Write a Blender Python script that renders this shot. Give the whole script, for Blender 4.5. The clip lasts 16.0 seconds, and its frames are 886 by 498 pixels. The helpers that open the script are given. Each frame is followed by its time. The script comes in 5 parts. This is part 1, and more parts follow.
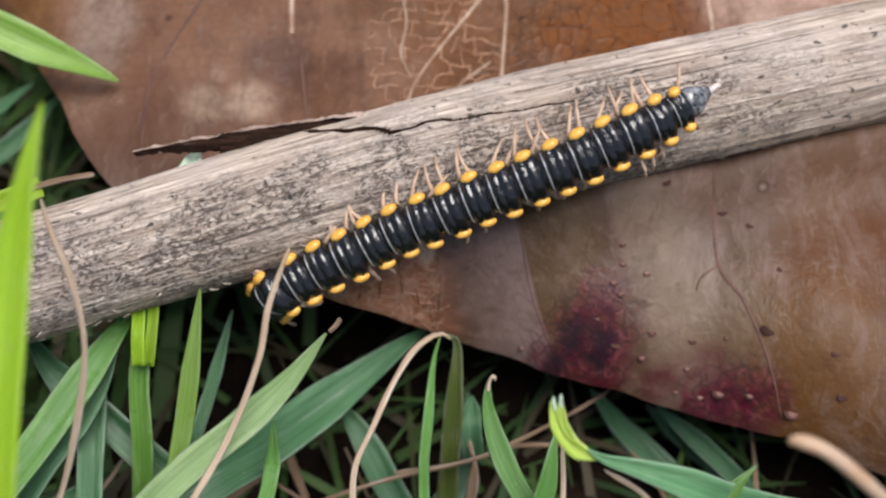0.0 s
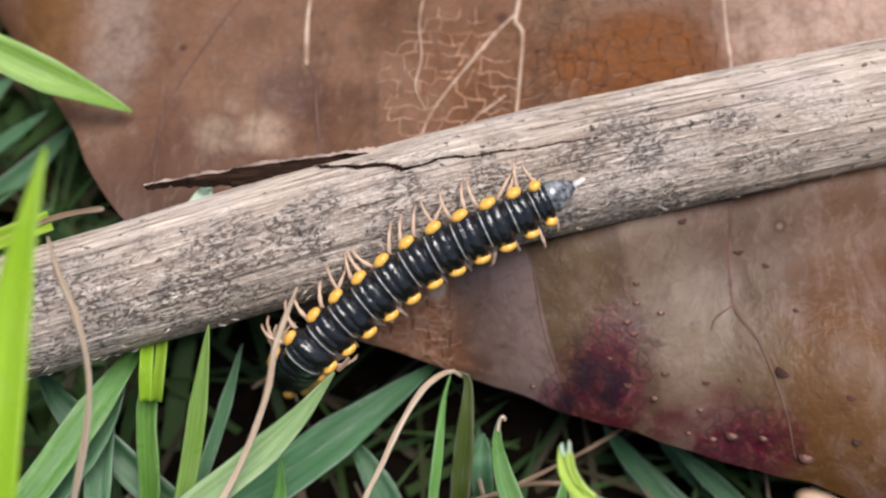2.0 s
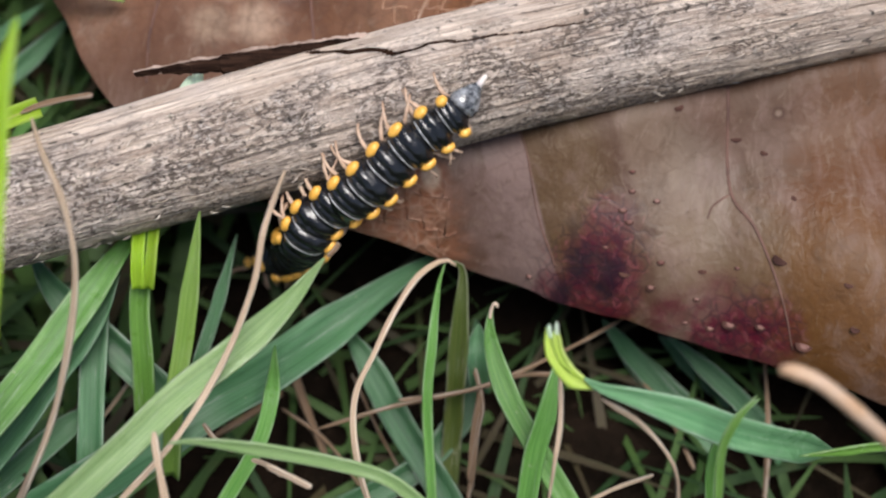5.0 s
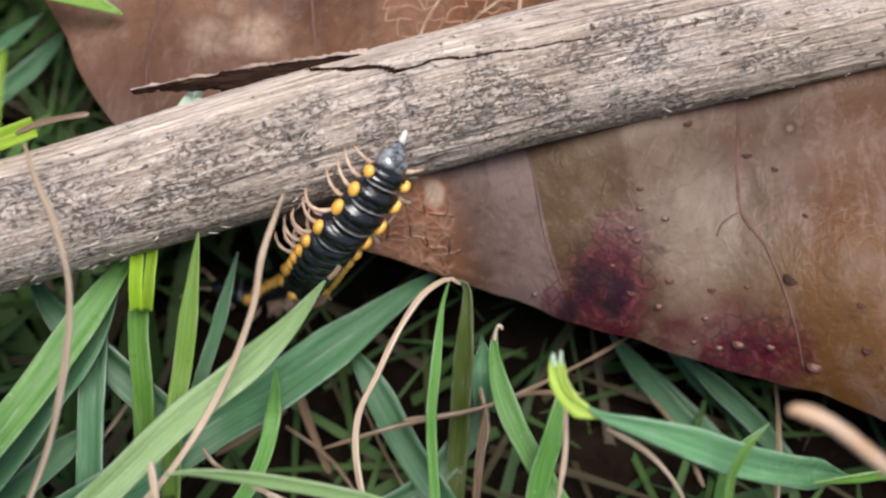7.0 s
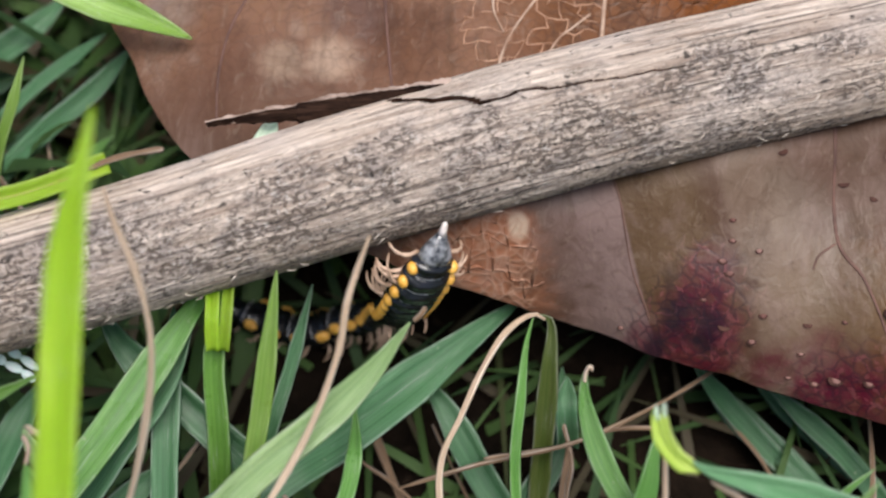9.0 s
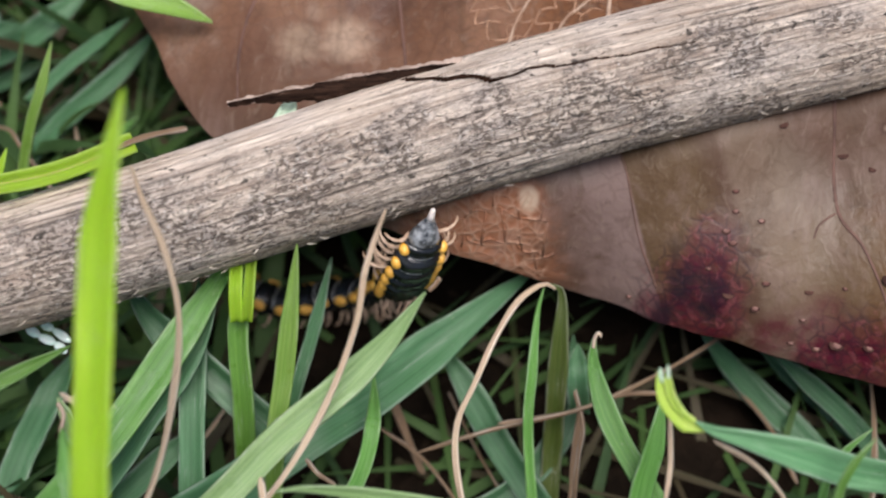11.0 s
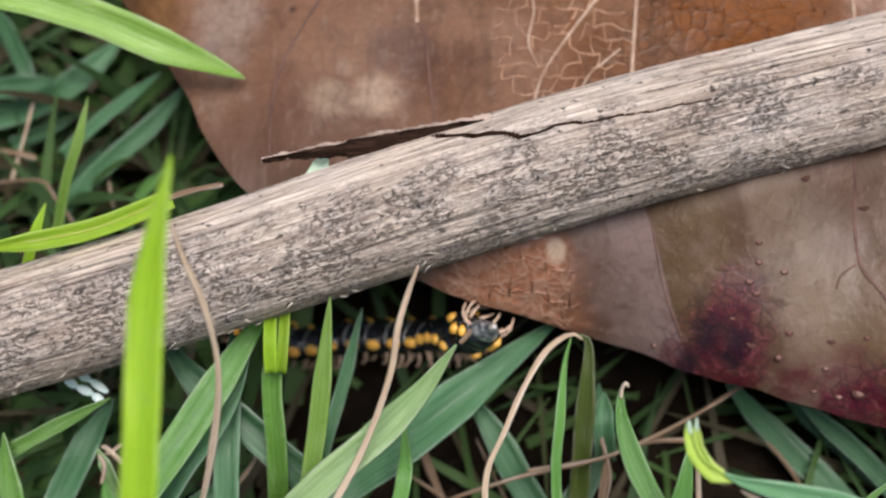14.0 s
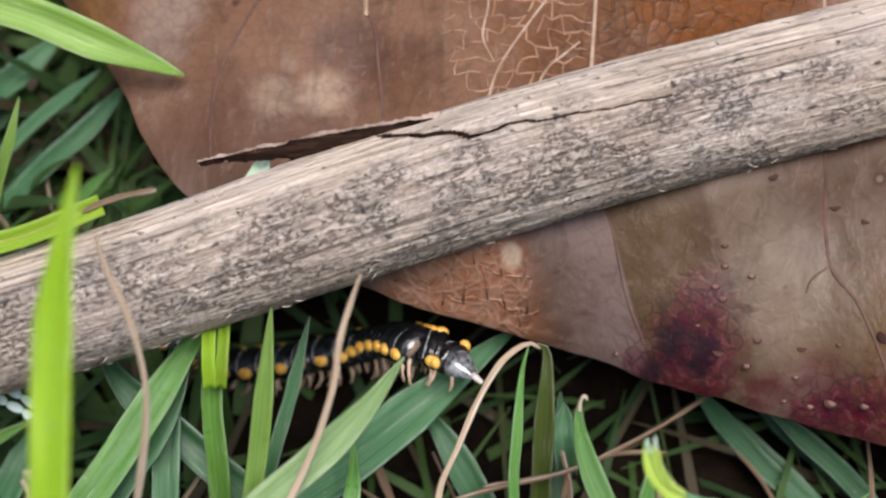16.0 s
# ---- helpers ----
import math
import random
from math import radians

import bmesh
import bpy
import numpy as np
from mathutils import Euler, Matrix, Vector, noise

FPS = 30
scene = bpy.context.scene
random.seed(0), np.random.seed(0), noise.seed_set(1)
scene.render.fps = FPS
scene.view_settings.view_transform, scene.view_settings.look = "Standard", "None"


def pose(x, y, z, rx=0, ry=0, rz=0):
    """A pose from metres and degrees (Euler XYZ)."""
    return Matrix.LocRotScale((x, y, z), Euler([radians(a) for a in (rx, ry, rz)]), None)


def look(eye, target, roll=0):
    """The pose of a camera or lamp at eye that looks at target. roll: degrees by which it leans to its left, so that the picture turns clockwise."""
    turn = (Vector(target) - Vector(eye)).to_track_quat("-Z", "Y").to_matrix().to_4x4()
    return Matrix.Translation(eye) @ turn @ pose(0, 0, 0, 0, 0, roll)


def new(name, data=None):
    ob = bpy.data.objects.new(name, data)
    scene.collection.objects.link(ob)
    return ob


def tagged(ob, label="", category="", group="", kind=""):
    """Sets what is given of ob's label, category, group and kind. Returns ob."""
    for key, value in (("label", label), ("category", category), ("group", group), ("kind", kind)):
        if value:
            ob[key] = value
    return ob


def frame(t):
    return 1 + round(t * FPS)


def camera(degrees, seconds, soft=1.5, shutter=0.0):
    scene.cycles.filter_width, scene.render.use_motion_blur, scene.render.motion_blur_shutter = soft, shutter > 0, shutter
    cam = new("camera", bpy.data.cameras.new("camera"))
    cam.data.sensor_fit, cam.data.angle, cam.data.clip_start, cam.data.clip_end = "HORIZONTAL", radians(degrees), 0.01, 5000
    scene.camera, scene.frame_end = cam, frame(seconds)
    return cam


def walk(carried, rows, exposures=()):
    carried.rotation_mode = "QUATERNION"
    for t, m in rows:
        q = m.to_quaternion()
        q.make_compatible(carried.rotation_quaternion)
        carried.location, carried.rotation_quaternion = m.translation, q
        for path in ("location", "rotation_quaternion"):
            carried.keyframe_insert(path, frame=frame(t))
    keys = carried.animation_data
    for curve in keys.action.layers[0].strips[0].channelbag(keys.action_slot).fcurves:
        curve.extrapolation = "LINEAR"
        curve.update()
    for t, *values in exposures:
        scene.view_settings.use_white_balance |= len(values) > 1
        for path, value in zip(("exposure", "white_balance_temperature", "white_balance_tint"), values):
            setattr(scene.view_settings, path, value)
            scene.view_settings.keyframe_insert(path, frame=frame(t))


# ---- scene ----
CM = 0.01
cam = camera(34, 16.0, soft=2.35)
cam.data.dof.use_dof = True
cam.data.dof.focus_distance = 0.089
cam.data.dof.aperture_fstop = 36.0
walk(cam, [
    (0.0, pose(-0.00070, -0.04941, 0.10620, 28.109, -0.348, -0.922)),
    (0.5, pose(0.00006, -0.05067, 0.10544, 28.149, -0.448, -0.570)),
    (1.0, pose(0.00066, -0.05002, 0.10540, 28.166, -0.355, -0.172)),
    (1.5, pose(0.00000, -0.04900, 0.10600, 27.946, 0.051, 0.037)),
    (2.0, pose(0.00028, -0.04736, 0.10632, 28.429, 0.259, 0.162)),
    (2.5, pose(0.00366, -0.04435, 0.10640, 28.055, 0.498, -0.073)),
    (3.0, pose(0.00417, -0.04600, 0.10613, 27.357, 0.841, -0.022)),
    (3.5, pose(0.00348, -0.04408, 0.10586, 27.128, 1.000, -0.010)),
    (4.0, pose(0.00225, -0.04789, 0.10509, 26.139, 1.430, 0.327)),
    (4.2, pose(0.00195, -0.04950, 0.10507, 25.773, 1.373, 0.378)),
    (6.3, pose(0.00385, -0.04737, 0.10348, 25.268, 1.480, 0.777)),
    (6.5, pose(0.00350, -0.04695, 0.10439, 24.948, 1.848, 0.863)),
    (7.0, pose(0.00327, -0.04618, 0.10401, 24.714, 1.942, 0.729)),
    (7.5, pose(0.00300, -0.04468, 0.10320, 24.528, 2.523, 0.833)),
    (8.0, pose(0.00200, -0.04176, 0.10262, 24.592, 2.672, 0.741)),
    (8.5, pose(0.00050, -0.04027, 0.10280, 23.977, 2.768, 0.871)),
    (9.0, pose(-0.00042, -0.04146, 0.10261, 23.727, 2.968, 0.958)),
    (9.2, pose(-0.00065, -0.04185, 0.10454, 23.496, 3.367, 1.175)),
    (11.3, pose(0.00019, -0.04398, 0.10616, 22.906, 4.002, 0.711)),
    (11.5, pose(-0.00076, -0.04468, 0.10650, 23.145, 4.067, 0.745)),
    (12.0, pose(-0.00134, -0.04613, 0.10610, 23.139, 4.089, 0.828)),
    (12.5, pose(-0.00125, -0.04468, 0.10689, 23.764, 4.167, 0.868)),
    (13.0, pose(-0.00110, -0.04376, 0.10709, 23.765, 4.086, 0.849)),
    (13.5, pose(-0.00135, -0.04366, 0.10735, 23.937, 4.147, 0.808)),
    (14.0, pose(-0.00092, -0.04278, 0.10810, 24.106, 4.364, 0.692)),
    (14.5, pose(0.00001, -0.04223, 0.10759, 24.116, 4.377, 0.467)),
    (15.0, pose(-0.00113, -0.04261, 0.10716, 23.991, 4.523, 0.468)),
    (15.5, pose(-0.00080, -0.04212, 0.10563, 23.776, 4.449, 0.436)),
    (16.0, pose(0.00106, -0.03982, 0.10386, 23.628, 4.080, 0.049)),
], exposures=[(0.0, 0.1), (2.0, 0.2), (3.0, 0.16), (3.5, 0.22), (4.2, 0.15), (6.5, 0.28), (9.0, 0.22), (16.0, 0.18)])

# ---------------------------------------------------------------- light
world = bpy.data.worlds.new("sky")
scene.world = world
world.use_nodes = True
wn = world.node_tree.nodes
sky = wn.new("ShaderNodeTexSky")
sky.sky_type = "NISHITA"
sky.sun_disc = False
sky.sun_elevation = radians(80)
sky.sun_rotation = radians(124)
sky.dust_density = 3.0
wn["Background"].inputs["Strength"].default_value = 0.094
world.node_tree.links.new(sky.outputs["Color"], wn["Background"].inputs["Color"])
sun = new("sun", bpy.data.lights.new("sun", "SUN"))
sun.data.energy = 4.5
sun.data.angle = radians(36)
sun.data.color = (1.0, 0.96, 0.93)
sun.matrix_world = look((0.15, -0.1, 1.0), (0, 0, 0))


# ---------------------------------------------------------------- material tools
class Nodes:
    """A short hand for building one node material."""

    def __init__(self, name):
        self.mat = bpy.data.materials.new(name)
        self.mat.use_nodes = True
        self.tree = self.mat.node_tree
        self.bsdf = self.tree.nodes["Principled BSDF"]

    def add(self, kind, **sockets):
        node = self.tree.nodes.new("ShaderNode" + kind)
        for key, value in sockets.items():
            self.put(node.inputs[key.replace("_", " ")], value)
        return node

    def put(self, socket, value):
        if isinstance(value, bpy.types.NodeSocket):
            self.tree.links.new(value, socket)
        else:
            socket.default_value = value

    def math(self, op, a, b=0.0, clamp=False):
        node = self.tree.nodes.new("ShaderNodeMath")
        node.operation, node.use_clamp = op, clamp
        self.put(node.inputs[0], a), self.put(node.inputs[1], b)
        return node.outputs[0]

    def noise(self, vec, scale, detail=4.0, rough=0.55, distort=0.0):
        return self.add("TexNoise", Vector=vec, Scale=scale, Detail=detail, Roughness=rough, Distortion=distort).outputs["Fac"]

    def cells(self, vec, scale, feature="DISTANCE_TO_EDGE"):
        node = self.add("TexVoronoi", Vector=vec, Scale=scale)
        node.feature = feature
        return node.outputs["Distance"]

    def ramp(self, fac, lo, hi, a=0.0, b=1.0):
        node = self.add("MapRange", Value=fac)
        node.interpolation_type = "SMOOTHSTEP"
        for key, value in (("From Min", lo), ("From Max", hi), ("To Min", a), ("To Max", b)):
            self.put(node.inputs[key], value)
        return node.outputs["Result"]

    def mix(self, fac, a, b):
        node = self.tree.nodes.new("ShaderNodeMix")
        node.data_type = "RGBA"
        self.put(node.inputs["Factor"], fac)
        self.put(node.inputs["A"], a if isinstance(a, bpy.types.NodeSocket) else (*a, 1.0))
        self.put(node.inputs["B"], b if isinstance(b, bpy.types.NodeSocket) else (*b, 1.0))
        return node.outputs["Result"]

    def scaled(self, vec, s):
        node = self.add("Mapping", Vector=vec)
        node.inputs["Scale"].default_value = s
        return node.outputs["Vector"]

    def bump(self, height, distance, strength=1.0, under=None):
        node = self.add("Bump", Height=height, Distance=distance, Strength=strength)
        if under is not None:
            self.put(node.inputs["Normal"], under)
        return node.outputs["Normal"]

    def done(self, color, rough=0.5, normal=None, spec=0.5, thin=0.0, thin_color=None):
        self.put(self.bsdf.inputs["Base Color"], color if isinstance(color, bpy.types.NodeSocket) else (*color, 1.0))
        self.put(self.bsdf.inputs["Roughness"], rough)
        self.put(self.bsdf.inputs["Specular IOR Level"], spec)
        if normal is not None:
            self.put(self.bsdf.inputs["Normal"], normal)
        if thin:
            glow = self.add("BsdfTranslucent")
            self.put(glow.inputs["Color"], thin_color if isinstance(thin_color, bpy.types.NodeSocket) else (*thin_color, 1.0))
            both = self.add("MixShader", Fac=thin)
            self.tree.links.new(self.bsdf.outputs[0], both.inputs[1])
            self.tree.links.new(glow.outputs[0], both.inputs[2])
            self.tree.links.new(both.outputs[0], self.tree.nodes["Material Output"].inputs["Surface"])
        return self.mat


def grass_material(name, base, light, thin, rough=0.42, dry=0.0):
    n = Nodes(name)
    uv = n.add("TexCoord").outputs["UV"]
    pos = n.add("NewGeometry").outputs["Position"]
    rnd = n.add("ObjectInfo").outputs["Random"]
    ribs = n.noise(n.scaled(uv, (26.0, 0.6, 1.0)), 1.0, 3.0)
    veins = n.noise(n.scaled(uv, (62.0, 0.35, 1.0)), 1.0, 2.0)
    blot = n.noise(pos, 260.0, 5.0)
    fine = n.noise(pos, 1500.0, 3.0)
    long = n.noise(n.scaled(uv, (1.5, 0.8, 1.0)), 1.7, 4.0)
    col = n.mix(n.ramp(ribs, 0.35, 0.7, 0.1, 0.6), base, light)
    col = n.mix(n.ramp(blot, 0.55, 0.75, 0.0, 0.3), col, light)
    col = n.mix(n.ramp(veins, 0.5, 0.62, 0.0, 0.45), col, tuple(0.45 * c for c in base))
    col = n.mix(n.ramp(veins, 0.36, 0.46, 0.3, 0.0), col, tuple(min(1.0, 1.15 * c) for c in light))
    col = n.mix(n.ramp(long, 0.48, 0.75, 0.0, 0.4), col, tuple(min(1.0, 1.25 * c + 0.03) for c in light))
    scar = n.math("MULTIPLY", n.ramp(fine, 0.66, 0.72), n.ramp(blot, 0.5, 0.62))
    col = n.mix(n.math("MULTIPLY", scar, 0.5), col, (0.5, 0.52, 0.36))
    across = n.math("ABSOLUTE", n.math("SUBTRACT", n.add("SeparateXYZ", Vector=uv).outputs["X"], 0.5))
    rim = n.math("MULTIPLY", n.ramp(across, 0.43, 0.49), n.ramp(n.noise(pos, 420.0, 3.0), 0.4, 0.6, 0.1, 0.6))
    col = n.mix(rim, col, tuple(0.6 * c + 0.24 for c in light))
    scuff = n.math("MULTIPLY", n.ramp(n.noise(n.scaled(uv, (9.0, 2.0, 1.0)), 1.0, 5.0, 0.7), 0.55, 0.66), n.ramp(blot, 0.48, 0.62, 0.0, 0.9))
    col = n.mix(scuff, col, tuple(0.6 * c + 0.26 for c in light))
    if dry:
        col = n.mix(n.ramp(n.noise(n.scaled(uv, (6.0, 0.25, 1.0)), 1.0, 4.0), 0.44, 0.66, 0.0, dry), col, (0.36, 0.16, 0.055))
    hue = n.add("HueSaturation", Color=col, Saturation=0.98)
    n.put(hue.inputs["Value"], n.ramp(rnd, 0.0, 1.0, 0.85, 1.15))
    bump = n.bump(n.math("ADD", ribs, n.math("MULTIPLY", veins, 0.6)), 0.00007, 0.8)
    bump = n.bump(fine, 0.00004, 0.5, bump)
    pale = n.mix(0.5, hue.outputs["Color"], light)
    return n.done(hue.outputs["Color"], n.ramp(blot, 0.3, 0.7, rough - 0.14, rough + 0.1), bump, 0.6, thin, pale)


GRASS = {
    "fresh": grass_material("fresh_grass", (0.37, 0.62, 0.02), (0.64, 0.84, 0.07), 0.64),
    "pale": grass_material("pale_grass", (0.18, 0.34, 0.1), (0.42, 0.57, 0.27), 0.34, 0.4),
    "mid": grass_material("mid_grass", (0.09, 0.27, 0.045), (0.23, 0.47, 0.11), 0.36, 0.38),
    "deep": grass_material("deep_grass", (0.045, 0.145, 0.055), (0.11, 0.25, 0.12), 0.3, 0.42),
    "olive": grass_material("olive_grass", (0.07, 0.12, 0.02), (0.16, 0.18, 0.04), 0.3),
    "straw": grass_material("straw", (0.58, 0.42, 0.28), (0.88, 0.76, 0.61), 0.3, 0.55, 0.75),
    "brown": grass_material("brown_straw", (0.17, 0.105, 0.06), (0.36, 0.25, 0.155), 0.2, 0.6, 0.55),
    "green": grass_material("bright_green_grass", (0.11, 0.27, 0.035), (0.2, 0.4, 0.07), 0.4, 0.34),
    "leafy": grass_material("yellow_green_grass", (0.2, 0.4, 0.05), (0.42, 0.6, 0.14), 0.48, 0.36),
    "sage": grass_material("sage_grass", (0.09, 0.27, 0.11), (0.25, 0.47, 0.25), 0.34, 0.36),
    "mint": grass_material("mint_grass", (0.55, 0.74, 0.54), (0.82, 0.92, 0.8), 0.4, 0.3),
    "tan": grass_material("tan_stem", (0.46, 0.27, 0.15), (0.7, 0.48, 0.31), 0.2, 0.5, 0.4),
    "rust": grass_material("rusty_midrib", (0.4, 0.26, 0.02), (0.62, 0.42, 0.05), 0.3),
    "tip": grass_material("yellow_tip", (0.52, 0.78, 0.06), (0.85, 0.92, 0.34), 0.55),
}


def stick_material():
    n = Nodes("weathered_stalk")
    uv = n.add("TexCoord").outputs["UV"]
    long_grain = n.noise(n.scaled(uv, (1.1, 22.0, 1.0)), 1.0, 6.0, 0.65, 0.4)
    fibre = n.noise(n.scaled(uv, (3.0, 75.0, 1.0)), 1.0, 4.0, 0.6, 0.3)
    broad = n.noise(n.scaled(uv, (1.0, 1.8, 1.0)), 0.9, 4.0, 0.6)
    blobs = n.noise(n.scaled(uv, (29.0, 36.0, 1.0)), 1.0, 3.0, 0.62, 0.6)
    dashes = n.noise(n.scaled(uv, (14.0, 52.0, 1.0)), 1.0, 3.0, 0.6, 0.9)
    bits = n.noise(n.scaled(uv, (31.0, 25.0, 1.0)), 1.0, 2.0, 0.5, 0.8)
    dots = n.noise(n.scaled(uv, (9.0, 15.0, 1.0)), 1.3, 2.0, 0.5, 0.8)
    patch = n.noise(n.scaled(uv, (2.2, 3.2, 1.0)), 1.0, 5.0, 0.7)
    col = n.mix(n.ramp(long_grain, 0.3, 0.7), (0.33, 0.24, 0.185), (0.83, 0.7, 0.595))
    col = n.mix(n.ramp(broad, 0.42, 0.68, 0.0, 0.6), col, (0.76, 0.66, 0.6))
    col = n.mix(n.ramp(fibre, 0.52, 0.68, 0.0, 0.65), col, (0.19, 0.14, 0.105))
    groove = n.noise(n.scaled(uv, (0.45, 34.0, 1.0)), 1.0, 3.0, 0.5, 0.15)
    col = n.mix(n.ramp(groove, 0.59, 0.64, 0.0, 0.7), col, (0.1, 0.075, 0.06))
    split = n.add("SeparateXYZ", Vector=uv)
    belt = n.math("MULTIPLY", n.ramp(split.outputs["Y"], 1.15, 1.55), n.ramp(split.outputs["X"], 5.4, 7.0, 1.0, 0.35))
    low = n.ramp(split.outputs["Y"], 1.85, 2.2)
    col = n.mix(n.math("MULTIPLY", low, 0.55), col, (0.52, 0.39, 0.25))
    thick = n.math("ADD", n.math("MULTIPLY", n.ramp(patch, 0.44, 0.58, 0.0, 1.0), n.math("MULTIPLY", n.ramp(split.outputs["X"], 5.4, 6.8, 1.0, 0.25), n.math("ADD", n.math("MULTIPLY", belt, 0.75), 0.25))), n.math("MULTIPLY", belt, 0.45), True)
    film = n.math("MULTIPLY", thick, n.ramp(n.noise(n.scaled(uv, (5.0, 7.0, 1.0)), 1.0, 4.0, 0.6), 0.4, 0.65, 0.2, 0.66))
    col = n.mix(film, col, (0.27, 0.24, 0.23))
    col = n.mix(n.math("MULTIPLY", n.ramp(bits, 0.6, 0.66, 0.0, 0.6), thick), col, (0.66, 0.61, 0.57))
    mould = n.math("MULTIPLY", n.math("MAXIMUM", n.ramp(blobs, 0.52, 0.57), n.ramp(dashes, 0.53, 0.58)), thick)
    smudge = n.math("MULTIPLY", n.ramp(n.noise(n.scaled(uv, (1.7, 3.0, 1.0)), 1.1, 6.0, 0.75, 0.5), 0.57, 0.66), n.math("MULTIPLY", n.ramp(blobs, 0.36, 0.56, 0.25, 0.85), belt))
    col = n.mix(smudge, col, (0.075, 0.066, 0.062))
    col = n.mix(n.math("MULTIPLY", mould, 0.85), col, (0.1, 0.076, 0.062))
    col = n.mix(n.math("MULTIPLY", n.ramp(dots, 0.64, 0.7), 0.85), col, (0.04, 0.034, 0.03))
    height = n.math("SUBTRACT", n.math("ADD", long_grain, n.math("MULTIPLY", fibre, 0.6)), n.math("ADD", n.math("MULTIPLY", mould, 0.3), n.ramp(groove, 0.6, 0.66, 0.0, 0.5)))
    return n.done(col, 0.78, n.bump(height, 0.0005, 0.9), 0.25)


def plain_material(name, a, b, scale, rough, bump=0.00005, spec=0.5, thin=0.0):
    n = Nodes(name)
    pos = n.add("TexCoord").outputs["Object"]
    grain = n.noise(pos, scale, 5.0, 0.6)
    return n.done(n.mix(n.ramp(grain, 0.3, 0.7), a, b), rough, n.bump(grain, bump, 0.7), spec, thin, b)


def leaf_material():
    n = Nodes("dead_leaf")
    pos = n.add("NewGeometry").outputs["Position"]
    soft = n.noise(pos, 120.0, 5.0, 0.6)
    wide = n.noise(pos, 45.0, 4.0, 0.55)
    fine = n.noise(pos, 900.0, 5.0, 0.6)
    bent = n.add("VectorMath")
    bent.operation = "MULTIPLY_ADD"
    n.put(bent.inputs[0], n.add("TexNoise", Vector=pos, Scale=260.0, Detail=3.0).outputs["Color"])
    bent.inputs[1].default_value = (0.0016, 0.0016, 0.0016)
    n.put(bent.inputs[2], pos)
    bent = bent.outputs[0]
    net = n.cells(bent, 640.0)
    net2 = n.cells(bent, 1100.0)

    def near(x, y, r, edge=0.5, jitter=0.7, tall=1.0):
        d = n.add("VectorMath")
        d.operation = "DISTANCE"
        flat = n.scaled(pos, (1.0, 1.0 / tall, 0.0))
        n.put(d.inputs[0], flat)
        d.inputs[1].default_value = (x * CM, y * CM / tall, 0.0)
        wob = n.math("ADD", d.outputs["Value"], n.math("MULTIPLY", n.math("SUBTRACT", n.math("ADD", soft, n.math("MULTIPLY", fine, 0.3)), 0.65), jitter * r * CM * 3.2))
        return n.ramp(wob, r * CM * (1 - edge), r * CM * (1 + edge), 1.0, 0.0)

    sep = n.add("SeparateXYZ", Vector=pos)
    up = n.ramp(n.math("ADD", sep.outputs["Y"], n.math("MULTIPLY", n.math("SUBTRACT", wide, 0.5), 0.012)), -0.001, 0.009)
    low = n.mix(n.ramp(soft, 0.3, 0.7), (0.115, 0.063, 0.043), (0.185, 0.115, 0.088))
    top = n.mix(n.ramp(wide, 0.35, 0.65), (0.185, 0.092, 0.06), (0.32, 0.174, 0.116))
    top = n.mix(n.ramp(soft, 0.35, 0.7, 0.0, 0.6), top, (0.37, 0.22, 0.155))
    col = n.mix(up, low, top)
    # among these tints, (2.8, 1.9) and (1.62, -0.3) are sky sheen painted pale
    for x, y, r, tint, much in (
        (2.3, -0.75, 0.5, (0.14, 0.09, 0.055), 0.6), (2.78, -0.42, 0.5, (0.15, 0.055, 0.018), 0.95), (2.6, -1.3, 0.5, (0.21, 0.1, 0.035), 0.7), (1.5, 1.4, 0.5, (0.24, 0.095, 0.04), 0.7),
        (0.3, 1.35, 0.5, (0.22, 0.09, 0.035), 0.6), 
        (-1.6, 0.78, 0.14, (0.56, 0.42, 0.32), 0.6), (-1.5, 1.02, 0.08, (0.44, 0.32, 0.25), 0.45), (-1.3, 0.82, 0.14, (0.66, 0.49, 0.38), 0.7), (-1.12, 1.2, 0.2, (0.085, 0.045, 0.045), 0.5), (-2.5, 1.3, 0.07, (0.1, 0.075, 0.11), 0.6), (-0.7, 0.9, 0.25, (0.11, 0.05, 0.03), 0.5), (2.8, 1.9, 0.75, (0.75, 0.54, 0.45), 0.95),
        (2.4, 2.3, 0.5, (0.5, 0.36, 0.28), 0.7), 
        # browns at (2.75, 0.1), (2.0, 0.18), (1.1, -0.1) paint in the stalk's shade
        (1.62, -0.3, 0.24, (0.32, 0.26, 0.21), 0.4), (2.75, 0.1, 0.5, (0.17, 0.085, 0.045), 0.7), (2.0, 0.18, 0.42, (0.12, 0.07, 0.045), 0.6), (1.1, -0.1, 0.3, (0.12, 0.07, 0.042), 0.5), (1.8, -0.9, 0.35, (0.22, 0.15, 0.09), 0.5), (-0.38, -0.62, 0.4, (0.48, 0.235, 0.155), 0.95), (-0.06, -0.42, 0.05, (0.8, 0.62, 0.48), 0.95),
        (-0.05, -0.95, 0.2, (0.15, 0.075, 0.05), 0.6), (0.85, 1.9, 0.3, (0.25, 0.15, 0.09), 0.6), (-0.4, 1.7, 0.35, (0.15, 0.075, 0.04), 0.6),
    ):
        col = n.mix(n.math("MULTIPLY", near(x, y, r), much), col, tint)
    # pleats between the side veins, hard edge along the vein: sky sheen painted pale, then an olive one and a tan one
    lean = n.math("ADD", n.math("ADD", sep.outputs["X"], n.math("MULTIPLY", sep.outputs["Y"], 0.32)), n.math("MULTIPLY", n.math("SUBTRACT", soft, 0.5), 0.0014))
